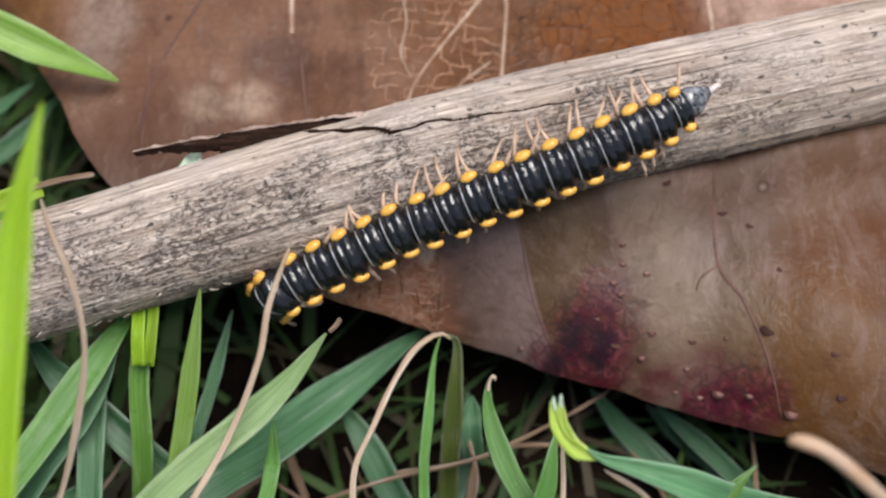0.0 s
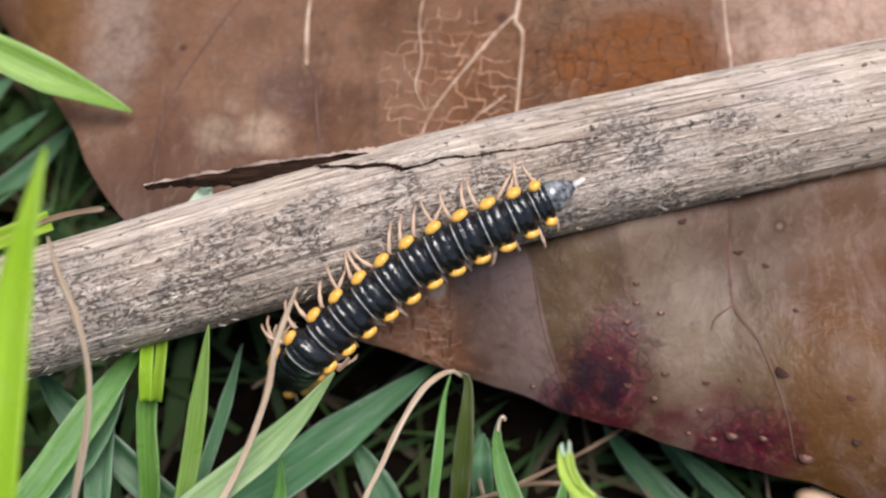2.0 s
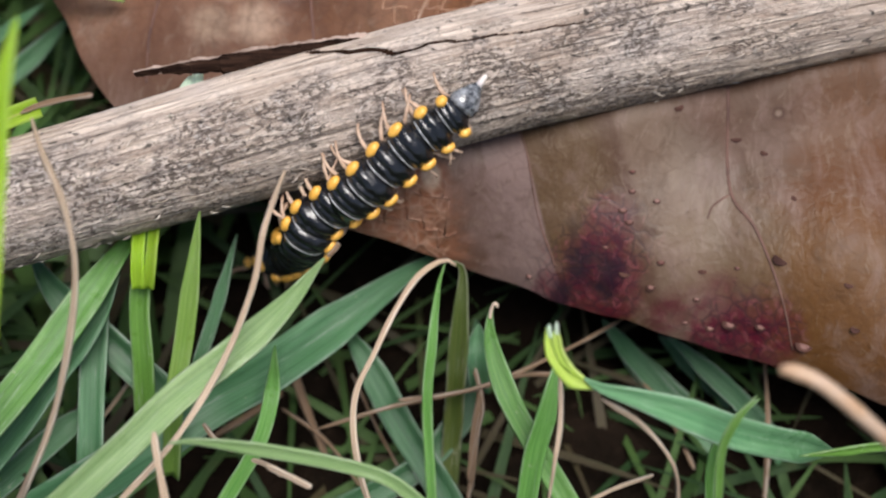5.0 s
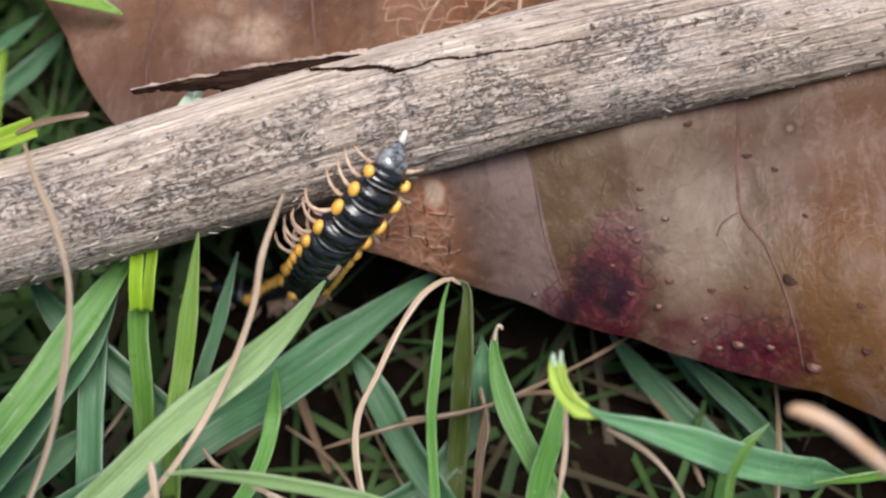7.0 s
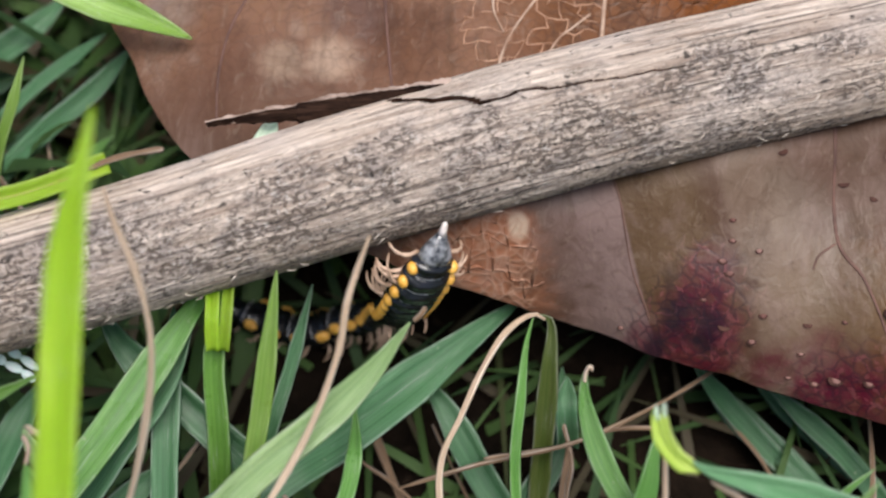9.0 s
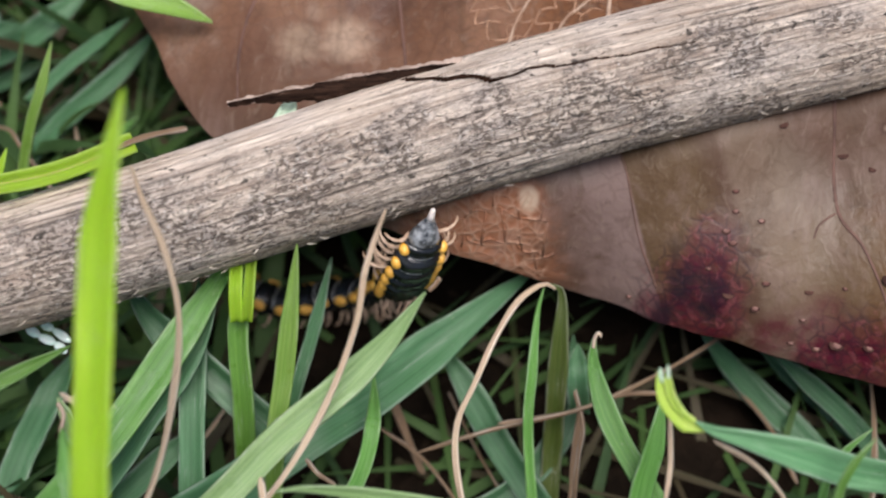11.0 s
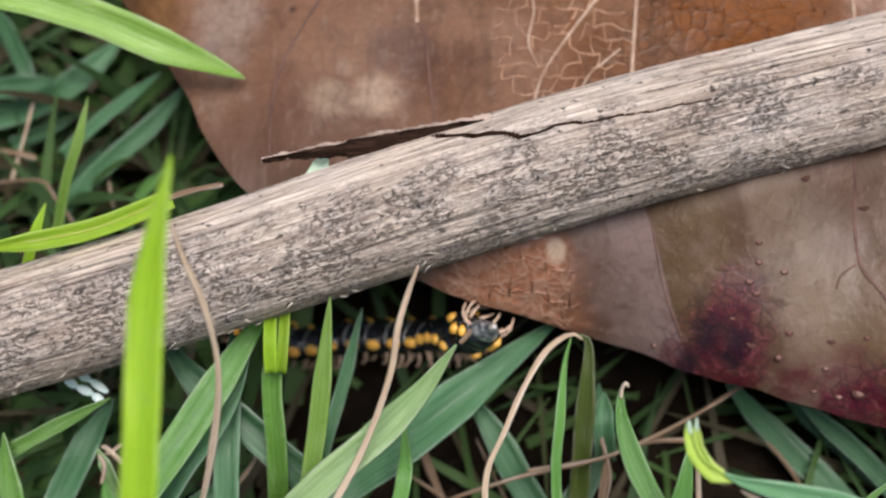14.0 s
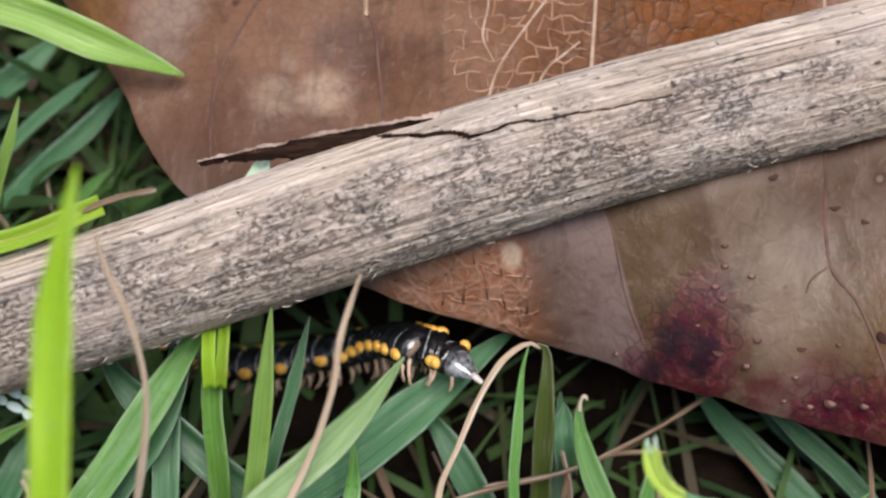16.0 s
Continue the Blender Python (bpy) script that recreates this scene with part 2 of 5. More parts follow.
    lean = n.math("SUBTRACT", lean, 0.00486)
    front = n.math("SUBTRACT", 1.0, up)
    for rise0, rise1, fall0, fall1, tint, much in ((-0.0068, -0.0012, -0.00012, 0.00012, (0.44, 0.33, 0.315), 0.56), (-0.00012, 0.00012, 0.0036, 0.006, (0.17, 0.112, 0.058), 0.6), (0.0058, 0.0066, 0.0085, 0.012, (0.4, 0.31, 0.235), 0.32)):
        belt = n.math("MULTIPLY", n.math("MULTIPLY", n.ramp(lean, rise0, rise1), n.ramp(lean, fall0, fall1, 1.0, 0.0)), front)
        col = n.mix(n.math("MULTIPLY", belt, much), col, tint)
    fibres = n.noise(n.scaled(bent, (1.0, 0.22, 1.0)), 420.0, 5.0, 0.65, 0.5)
    hairs = n.noise(n.scaled(bent, (1.0, 0.35, 1.0)), 1400.0, 3.0, 0.6, 1.0)
    col = n.mix(n.ramp(fibres, 0.47, 0.68, 0.0, 0.34), col, n.mix(up, (0.38, 0.275, 0.245), (0.27, 0.135, 0.08)))
    col = n.mix(n.ramp(fibres, 0.3, 0.48, 0.42, 0.0), col, (0.085, 0.045, 0.025))
    col = n.mix(n.math("MULTIPLY", n.ramp(hairs, 0.55, 0.68), 0.24), col, (0.4, 0.31, 0.25))
    # pale streak of sheen painted along the left of the leaf
    col = n.mix(n.math("MULTIPLY", near(-2.4, 1.75, 0.26, 0.6, 0.9, 3.0), 0.75), col, (0.46, 0.35, 0.29))
    col = n.mix(n.math("MULTIPLY", near(-2.95, 1.9, 0.22, 0.5, 0.5, 4.0), 0.6), col, (0.24, 0.12, 0.04))
    col = n.mix(n.math("MULTIPLY", near(1.35, 1.5, 0.5, 0.4, 0.8, 0.8), 0.7), col, (0.27, 0.1, 0.035))
    col = n.mix(n.math("MULTIPLY", near(1.4, 2.3, 0.5, 0.5, 0.5, 0.9), 0.7), col, (0.36, 0.26, 0.21))
    wine = (0.125, 0.014, 0.036)
    for x, y, r, much in ((0.98, -0.92, 0.22, 0.95), (1.08, -0.7, 0.15, 0.7), (0.72, -0.98, 0.1, 0.8), (1.2, -1.02, 0.12, 0.8), (1.75, -1.24, 0.17, 0.95), (1.95, -1.3, 0.17, 0.95),
                          (2.17, -1.36, 0.16, 0.85), (1.5, -1.18, 0.12, 0.8)):
        col = n.mix(n.math("MULTIPLY", near(x, y, r, 0.5, 1.3), n.math("MULTIPLY", n.math("MULTIPLY", n.ramp(fine, 0.35, 0.6, 0.45, 1.0), n.ramp(soft, 0.3, 0.6, 0.6, 1.0)), much)), col, wine)
    stained = n.math("ADD", near(1.0, -0.88, 0.34, 0.4, 0.8), near(1.92, -1.3, 0.4, 0.4, 0.8, 0.5), True)
    col = n.mix(n.math("MULTIPLY", stained, n.ramp(net2, 0.0, 0.14, 0.5, 0.0)), col, (0.02, 0.012, 0.022))
    col = n.mix(n.math("MULTIPLY", stained, n.ramp(hairs, 0.54, 0.64, 0.0, 0.45)), col, (0.34, 0.12, 0.13))
    for x, y, r in ((0.92, -0.88, 0.1), (1.12, -0.95, 0.07), (0.8, -1.0, 0.06)):
        col = n.mix(n.math("MULTIPLY", near(x, y, r, 0.6, 1.4), 0.75), col, (0.014, 0.01, 0.02))
    for x, y, r in ((-0.2, 1.75, 0.04), (0.4, 1.8, 0.05), (-1.9, 1.5, 0.03)):
        col = n.mix(n.math("MULTIPLY", near(x, y, r, 0.6, 0.7), 0.75), col, (0.05, 0.024, 0.018))
    speck = n.add("TexVoronoi", Vector=pos, Scale=210.0)
    ring = n.math("MULTIPLY", n.ramp(speck.outputs["Distance"], 0.04, 0.075, 1.0, 0.0), n.ramp(n.add("SeparateColor", Color=speck.outputs["Color"]).outputs[0], 0.62, 0.64))
    halo = n.math("MULTIPLY", n.ramp(speck.outputs["Distance"], 0.06, 0.14, 0.7, 0.0), n.ramp(n.add("SeparateColor", Color=speck.outputs["Color"]).outputs[0], 0.62, 0.64))
    col = n.mix(n.math("MULTIPLY", halo, n.math("SUBTRACT", 1.0, up)), col, (0.07, 0.03, 0.02))
    col = n.mix(n.math("MULTIPLY", ring, n.math("MULTIPLY", n.math("SUBTRACT", 1.0, up), 0.6)), col, (0.4, 0.3, 0.24))
    flap = near(-0.38, -0.62, 0.42, 0.1, 0.12, 0.8)
    rough = n.math("MULTIPLY", near(1.1, 1.4, 0.85, 0.4, 0.5), n.ramp(wide, 0.4, 0.55, 0.3, 1.0))
    col = n.mix(n.math("MULTIPLY", rough, n.math("ADD", n.ramp(net, 0.0, 0.07, 0.45, 0.0), n.ramp(net2, 0.0, 0.1, 0.4, 0.0), True)), col, (0.08, 0.033, 0.018))
    col = n.mix(n.math("MULTIPLY", up, n.ramp(net2, 0.0, 0.12, 0.22, 0.0)), col, (0.07, 0.034, 0.02))
    col = n.mix(n.math("MULTIPLY", up, n.ramp(n.noise(pos, 420.0, 5.0, 0.65), 0.5, 0.7, 0.0, 0.4)), col, (0.09, 0.045, 0.03))
    lines = n.ramp(net, 0.0, 0.09, 1.0, 0.0)
    col = n.mix(n.math("MULTIPLY", lines, n.ramp(soft, 0.4, 0.7, 0.03, 0.3)), col, n.mix(up, (0.1, 0.055, 0.03), (0.32, 0.18, 0.1)))
    col = n.mix(n.math("MULTIPLY", flap, n.math("ADD", n.ramp(net, 0.0, 0.1, 0.45, 0.0), n.ramp(net2, 0.0, 0.16, 0.45, 0.0), True)), col, (0.62, 0.4, 0.3))
    col = n.mix(n.ramp(fine, 0.62, 0.72, 0.0, 0.35), col, (0.07, 0.036, 0.02))
    relief = n.math("ADD", n.math("MULTIPLY", n.ramp(net, 0.0, 0.14, 1.0, 0.0), n.math("ADD", n.math("MULTIPLY", flap, 0.4), n.math("MULTIPLY", up, n.math("ADD", n.ramp(wide, 0.42, 0.6, 0.04, 0.2), n.math("MULTIPLY", rough, 0.35))))), n.math("MULTIPLY", n.ramp(net2, 0.0, 0.2), n.math("ADD", 0.07, n.math("MULTIPLY", flap, -0.35))))
    nor = n.bump(relief, 0.0002, 0.45)
    nor = n.bump(soft, 0.0005, 0.3, nor)
    nor = n.bump(n.math("ADD", n.math("ADD", fine, n.math("MULTIPLY", hairs, 0.4)), n.math("MULTIPLY", fibres, 0.8)), 0.00012, 0.7, nor)
    dim = n.add("HueSaturation", Color=col, Value=0.525, Saturation=1.14).outputs["Color"]
    return n.done(dim, n.ramp(soft, 0.3, 0.7, 0.42, 0.62), nor, 0.27, 0.06, col)


def soil_material():
    n = Nodes("soil")
    pos = n.add("NewGeometry").outputs["Position"]
    a, b = n.noise(pos, 180.0, 6.0, 0.65), n.noise(pos, 1100.0, 4.0)
    # near-black soil: the shade between the blades is put into its colour
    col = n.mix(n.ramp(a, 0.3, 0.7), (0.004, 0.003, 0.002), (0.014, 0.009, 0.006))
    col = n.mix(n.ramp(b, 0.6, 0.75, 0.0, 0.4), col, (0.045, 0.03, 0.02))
    # past the near turf the lawn covers the soil
    far = n.add("VectorMath", Vector=pos)
    far.operation = "LENGTH"
    lawn = n.mix(n.ramp(n.noise(pos, 60.0, 6.0, 0.7), 0.35, 0.65), (0.012, 0.03, 0.008), (0.05, 0.09, 0.024))
    lawn = n.mix(n.ramp(n.noise(pos, 1.5, 5.0), 0.45, 0.7, 0.0, 0.4), lawn, (0.07, 0.07, 0.03))
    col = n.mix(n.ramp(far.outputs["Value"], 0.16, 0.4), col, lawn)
    return n.done(col, 0.95, n.bump(n.math("ADD", a, n.math("MULTIPLY", b, 0.3)), 0.002), 0.05)


def turf_material():
    n = Nodes("turf")
    rnd = n.add("NewGeometry").outputs["Random Per Island"]
    uv = n.add("TexCoord").outputs["UV"]
    pos = n.add("NewGeometry").outputs["Position"]
    ribs = n.noise(n.scaled(uv, (20.0, 0.6, 1.0)), 1.0, 2.0)
    # greens and straw darker than natural, with shade low in the turf coloured in
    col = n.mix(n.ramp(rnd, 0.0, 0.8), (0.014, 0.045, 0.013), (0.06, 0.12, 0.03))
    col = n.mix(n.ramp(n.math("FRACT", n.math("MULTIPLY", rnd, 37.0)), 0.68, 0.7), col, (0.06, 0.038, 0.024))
    col = n.mix(n.ramp(ribs, 0.4, 0.7, 0.0, 0.3), col, (0.12, 0.2, 0.06))
    col = n.mix(n.ramp(n.noise(pos, 300.0), 0.55, 0.75, 0.0, 0.3), col, (0.14, 0.11, 0.05))
    return n.done(col, 0.5, n.bump(ribs, 0.0001, 0.8), 0.4, 0.25, col)


def torn_material():
    n = Nodes("torn_wood")
    pos = n.add("TexCoord").outputs["Object"]
    grain = n.noise(n.scaled(pos, (0.07, 1.0, 1.0)), 3600.0, 5.0, 0.65, 0.4)
    col = n.mix(n.ramp(grain, 0.35, 0.62), (0.008, 0.004, 0.003), (0.04, 0.021, 0.014))
    col = n.mix(n.ramp(grain, 0.6, 0.7, 0.0, 0.8), col, (0.2, 0.13, 0.095))
    return n.done(col, 0.9, n.bump(grain, 0.0003), 0.08)


STICK = stick_material()
TORN = torn_material()
SPLIT = plain_material("split_wood", (0.012, 0.006, 0.004), (0.042, 0.021, 0.014), 1100.0, 0.9, 0.0004, 0.05)
FIBRE = plain_material("frayed_fibre", (0.3, 0.24, 0.19), (0.7, 0.62, 0.54), 600.0, 0.7)
RIND = plain_material("stalk_rind", (0.16, 0.11, 0.085), (0.42, 0.32, 0.27), 350.0, 0.8, 0.0003, 0.2)
LEAF = leaf_material()
VEIN_PALE = plain_material("pale_vein", (0.24, 0.14, 0.09), (0.46, 0.34, 0.26), 500.0, 0.5)
VEIN_NET = plain_material("copper_vein", (0.21, 0.105, 0.06), (0.4, 0.23, 0.145), 500.0, 0.45)
VEIN_DARK = plain_material("dark_vein", (0.06, 0.027, 0.02), (0.12, 0.058, 0.043), 500.0, 0.75)
BLISTER = plain_material("pale_blister", (0.1, 0.045, 0.038), (0.2, 0.115, 0.1), 900.0, 0.75, 0.00005, 0.12)
DARKSPOT = plain_material("dark_leaf_spot", (0.03, 0.014, 0.012), (0.075, 0.036, 0.028), 700.0, 0.8, 0.00005, 0.1)
SOIL = soil_material()
TURF = turf_material()
SHELL = plain_material("black_shell", (0.003, 0.0032, 0.004), (0.007, 0.007, 0.009), 2600.0, 0.24, 0.00009, 0.5)
BAND = plain_material("pale_ring_edge", (0.16, 0.16, 0.17), (0.42, 0.42, 0.43), 2500.0, 0.3)
SPOT = plain_material("yellow_spot", (0.62, 0.3, 0.035), (0.8, 0.46, 0.1), 1800.0, 0.4, 0.00005)
LEG = plain_material("tan_leg", (0.33, 0.2, 0.13), (0.66, 0.48, 0.36), 900.0, 0.4, 0.00003, 0.5, 0.2)
TAILSHELL = plain_material("grey_tail_shell", (0.008, 0.009, 0.012), (0.3, 0.31, 0.33), 1900.0, 0.18, 0.00006, 0.6)
TAIL = plain_material("pale_tail", (0.4, 0.38, 0.4), (0.7, 0.62, 0.55), 1800.0, 0.3)
# pale husk colour raised to near white to carry a glint of sky
PEARL = plain_material("glossy_bud", (0.62, 0.86, 0.8), (0.95, 0.99, 0.98), 1400.0, 0.08, 0.00005, 0.6, 0.3)


# ---------------------------------------------------------------- mesh tools
def part(name, bm, material, parent=None, label="", smooth=True):
    me = bpy.data.meshes.new(name)
    bm.to_mesh(me)
    bm.free()
    for m in material if isinstance(material, (list, tuple)) else [material]:
        me.materials.append(m)
    if smooth:
        me.polygons.foreach_set("use_smooth", [True] * len(me.polygons))
    ob = new(name, me)
    if parent is not None:
        ob.parent = parent
    return tagged(ob, label)


def spline(pts, count):
    """Even points along a smooth line through pts, in centimetres."""
    p = [np.array(q, float) for q in pts]
    p = [2 * p[0] - p[1], *p, 2 * p[-1] - p[-2]]
    fine = []
    for i in range(len(p) - 3):
        for t in np.linspace(0, 1, 24, endpoint=False):
            a, b, c, d = p[i : i + 4]
            fine.append(0.5 * (2 * b + (c - a) * t + (2 * a - 5 * b + 4 * c - d) * t * t + (3 * b - a - 3 * c + d) * t**3))
    fine = np.array([*fine, p[-2]])
    run = np.r_[0, np.cumsum(np.linalg.norm(np.diff(fine, axis=0), axis=1))]
    want = np.linspace(0, run[-1], count)
    return np.stack([np.interp(want, run, fine[:, k]) for k in range(fine.shape[1])], 1), run[-1]


def sheet(bm, rows, uvs=None, close=False, mat=0):
    """Faces between rows of points (in metres)."""
    layer = bm.loops.layers.uv.verify()
    made = [[bm.verts.new(p) for p in row] for row in rows]
    for i in range(len(made) - 1):
        w = len(made[i])
        for j in range(w if close else w - 1):
            k = (j + 1) % w
            f = bm.faces.new((made[i][j], made[i][k], made[i + 1][k], made[i + 1][j]))
            f.material_index = mat
            if uvs is not None:
                for loop, (a, b) in zip(f.loops, ((i, j), (i, j + 1), (i + 1, j + 1), (i + 1, j))):
                    loop[layer].uv = uvs(a, b)
    return made


def tube(bm, pts, radii, sides=8, mat=0, flat=1.0):
    """A capped round rod along pts (in metres)."""
    pts = [Vector(p) for p in pts]
    rows = []
    for i, p in enumerate(pts):
        ahead = (pts[min(i + 1, len(pts) - 1)] - pts[max(i - 1, 0)]).normalized()
        side = ahead.cross(Vector((0, 0, 1)))
        side = side.normalized() if side.length > 1e-4 else Vector((1, 0, 0))
        above = side.cross(ahead)
        rows.append([p + radii[i] * (math.cos(a) * side + math.sin(a) * flat * above) for a in np.linspace(0, 2 * math.pi, sides, endpoint=False)])
    made = sheet(bm, rows, None, True, mat)
    for ring in (made[0][::-1], made[-1]):
        bm.faces.new(ring).material_index = mat
    return made


def ball(bm, at, size, turn=None, mat=0, u=10, v=7):
    m = Matrix.Translation(at) @ (turn or Matrix.Identity(4)) @ Matrix.Diagonal((*size, 1))
    got = bmesh.ops.create_uvsphere(bm, u_segments=u, v_segments=v, radius=1, matrix=m)
    for f in {f for vert in got["verts"] for f in vert.link_faces}:
        f.material_index = mat


# ---------------------------------------------------------------- ground
def ground():
    bm = bmesh.new()
    steps = [-60, -8, -1, -0.4, *np.linspace(-0.2, 0.2, 90), 0.4, 1, 8, 60]
    sheet(bm, [[(x, y, 0.0035 * (noise.noise((x * 90, y * 90, 0)) + 0.5 * noise.noise((x * 300, y * 300, 3)))) for x in steps] for y in steps])
    tagged(part("ground", bm, SOIL), "crumbly soil under the grass, blackened for the shade between blades", "ground", kind="structure")


ground()

# ---------------------------------------------------------------- stalk
AXIS = [(-3.87, -1.20, 2.55), (-2.16, -0.68, 2.55), (-0.09, 0.00, 2.55), (2.47, 0.66, 2.55), (4.97, 1.21, 2.55)]
LINE, LENGTH = spline(AXIS, 420)
CRACK = [(3.25, 42.0, 0.0), (3.33, 34.0, 0.2), (3.52, 19.0, 0.2), (3.66, 13.5, 0.13), (3.78, 5.0, 0.12), (3.9, 5.0, 0.03), (4.0, 4.6, 0.05), (4.2, -0.8, 0.03), (4.5, -4.0, 0.02), (5.0, -9.0, 0.014), (5.3, -12.0, 0.0)]


def stalk_radius(u):
    return float(np.interp(u, [0, 1.8, 4.0, 6.6, 9.2], [0.385, 0.395, 0.425, 0.415, 0.41]))


def stalk():
    bm = bmesh.new()
    rows, torn = [], set()
    degs = [*np.linspace(180, 52, 80), *np.linspace(52, -28, 161)[1:], *np.linspace(-28, -180, 90)[1:]]
    sides = len(degs) - 1
    for i, p in enumerate(LINE):
        u = LENGTH * i / (len(LINE) - 1)
        ahead = LINE[min(i + 1, len(LINE) - 1)] - LINE[max(i - 1, 0)]
        ahead /= np.linalg.norm(ahead)
        side = np.cross((0, 0, 1), ahead)
        side /= np.linalg.norm(side)
        above = np.cross(ahead, side)
        row = []
        for j in range(sides + 1):
            deg = degs[j % sides]
            a = radians(deg)
            r = stalk_radius(u)
            r += 0.012 * noise.noise((u * 0.7, math.cos(a) * 1.2, math.sin(a) * 1.2)) + 0.007 * noise.noise((u * 1.6, 9 * math.cos(a), 9 * math.sin(a)))
            r += 0.004 * noise.noise((u * 4, 26 * math.cos(a), 26 * math.sin(a)))
            mid = np.interp(u, [c[0] for c in CRACK], [c[1] for c in CRACK])
            deep = np.interp(u, [c[0] for c in CRACK], [c[2] for c in CRACK])
            mid += 4 * noise.noise((u * 4, 7, 0)) + 1.5 * noise.noise((u * 12, 3, 0))
            wide = 0.6 + 8.5 * deep
            cut = deep * max(0.0, 1 - abs(deg - mid) / wide) ** 0.6
            r -= cut
            if cut > 0.012:
                torn.add((i, j % sides))
            row.append(Vector((p + r * (math.cos(a) * above + math.sin(a) * side)) * CM))
        rows.append(row)
    made = sheet(bm, rows, lambda i, j: (LENGTH * i / (len(LINE) - 1), 2.7 * (180 - degs[j]) / 360))
    for i, j in torn:
        for f in made[i][j].link_faces:
            f.material_index = 1
    bmesh.ops.remove_doubles(bm, verts=bm.verts, dist=1e-7)
    bmesh.ops.holes_fill(bm, edges=[e for e in bm.edges if e.is_boundary])
    thing = new("stick")
    tagged(thing, "weathered grey-tan dry plant stalk with mould specks and a split", "stick")
    part("stem", bm, [STICK, SPLIT], thing)
    # frayed fibres standing off the surface
    rng = np.random.default_rng(11)
    bm = bmesh.new()
    for _ in range(190):
        i = int(rng.integers(6, len(LINE) - 6))
        u, a = LENGTH * i / (len(LINE) - 1), radians(rng.uniform(-125, 15))
        ahead = (LINE[i + 4] - LINE[i - 4]) / np.linalg.norm(LINE[i + 4] - LINE[i - 4])
        side = np.cross((0, 0, 1), ahead)
        side /= np.linalg.norm(side)
        out = math.cos(a) * np.cross(ahead, side) + math.sin(a) * side
        way = ahead * rng.choice((-1, 1)) + rng.uniform(-0.9, 0.9) * np.cross(ahead, out)
        way /= np.linalg.norm(way)
        long, root = rng.uniform(0.03, 0.1), LINE[i] + (stalk_radius(u) - 0.003) * out
        pts = [root, root + 0.5 * long * way + 0.012 * out, root + long * way + rng.uniform(0.0, 0.03) * out]
        tube(bm, [Vector(p * CM) for p in pts], [0.004 * CM, 0.0035 * CM, 0.0015 * CM], 5)
    part("frayed_surface", bm, FIBRE, thing, "fine frayed pale fibres of the rind")
    # splinter peeled away from the split
    bm = bmesh.new()
    line, _ = spline([(-1.90, -0.06, 2.81), (-1.72, -0.04, 2.83), (-1.4, 0.0, 2.83), (-1.1, 0.03, 2.83), (-0.78, 0.07, 2.84), (-0.55, 0.1, 2.84), (-0.4, 0.12, 2.8)], 130)
    rows = []
    for i, p in enumerate(line):
        s = i / 129
        step = 0.01 * math.floor(2.2 * noise.noise((s * 9, 8, 0)) + 1)
        w = 0.012 + 0.036 * min(1, s * 1.7) + 0.01 * noise.noise((s * 14, 0, 0)) + 0.004 * noise.noise((s * 60, 0, 0)) - (0.014 if s < 0.36 else 0)
        h = 0.016 + 0.03 * min(1, s * 2) + 0.01 * noise.noise((s * 30, 4, 0)) + 0.006 * noise.noise((s * 75, 4, 0))
        rim = 0.012 + 0.02 * s + 0.012 * noise.noise((s * 17, 2, 0)) + 0.006 * noise.noise((s * 55, 2, 0)) + step
        rows.append([Vector((p + np.array(o)) * CM) for o in ((0, w + rim, h * 0.7), (0, w, h), (0, -w * 0.3, h * 0.1), (0, -w * 1.1, -h * 0.9), (0, -w, -h * 2.2), (0, w, -h * 1.8))])
    made = sheet(bm, rows, lambda i, j: (i * 0.022, 0.1 * j), True)
    for i, f in enumerate(bm.faces):
        f.material_index = 0 if i % 6 in (0, 5) else 1
    bm.faces.new(made[0][::-1]), bm.faces.new(made[-1])
    part("splinter", bm, [RIND, TORN], thing, "dark torn splinter peeling from the stalk", smooth=False)


stalk()

# ---------------------------------------------------------------- dead leaf
EDGE, _ = spline([(-4.76, 5.30), (-4.09, 3.52), (-3.54, 2.31), (-3.01, 1.47), (-2.78, 1.11), (-2.65, 0.89), (-2.49, 0.55), (-2.27, 0.22), (-2.06, 0.02), (-1.54, -0.33), (-0.95, -0.53), (-0.74, -0.60), (-0.48, -0.67), (0.34, -0.81), (0.79, -1.02), (1.27, -1.17), (1.89, -1.36), (2.49, -1.57), (2.82, -1.72), (3.93, -2.20), (5.20, -2.68)], 260)
FAR, _ = spline([(-2.0, 6.4), (-1.0, 6.9), (0.5, 7.2), (2.5, 6.8), (4.5, 5.4), (6.2, 3.2), (7.0, 1.0), (7.2, -0.8)], 260)


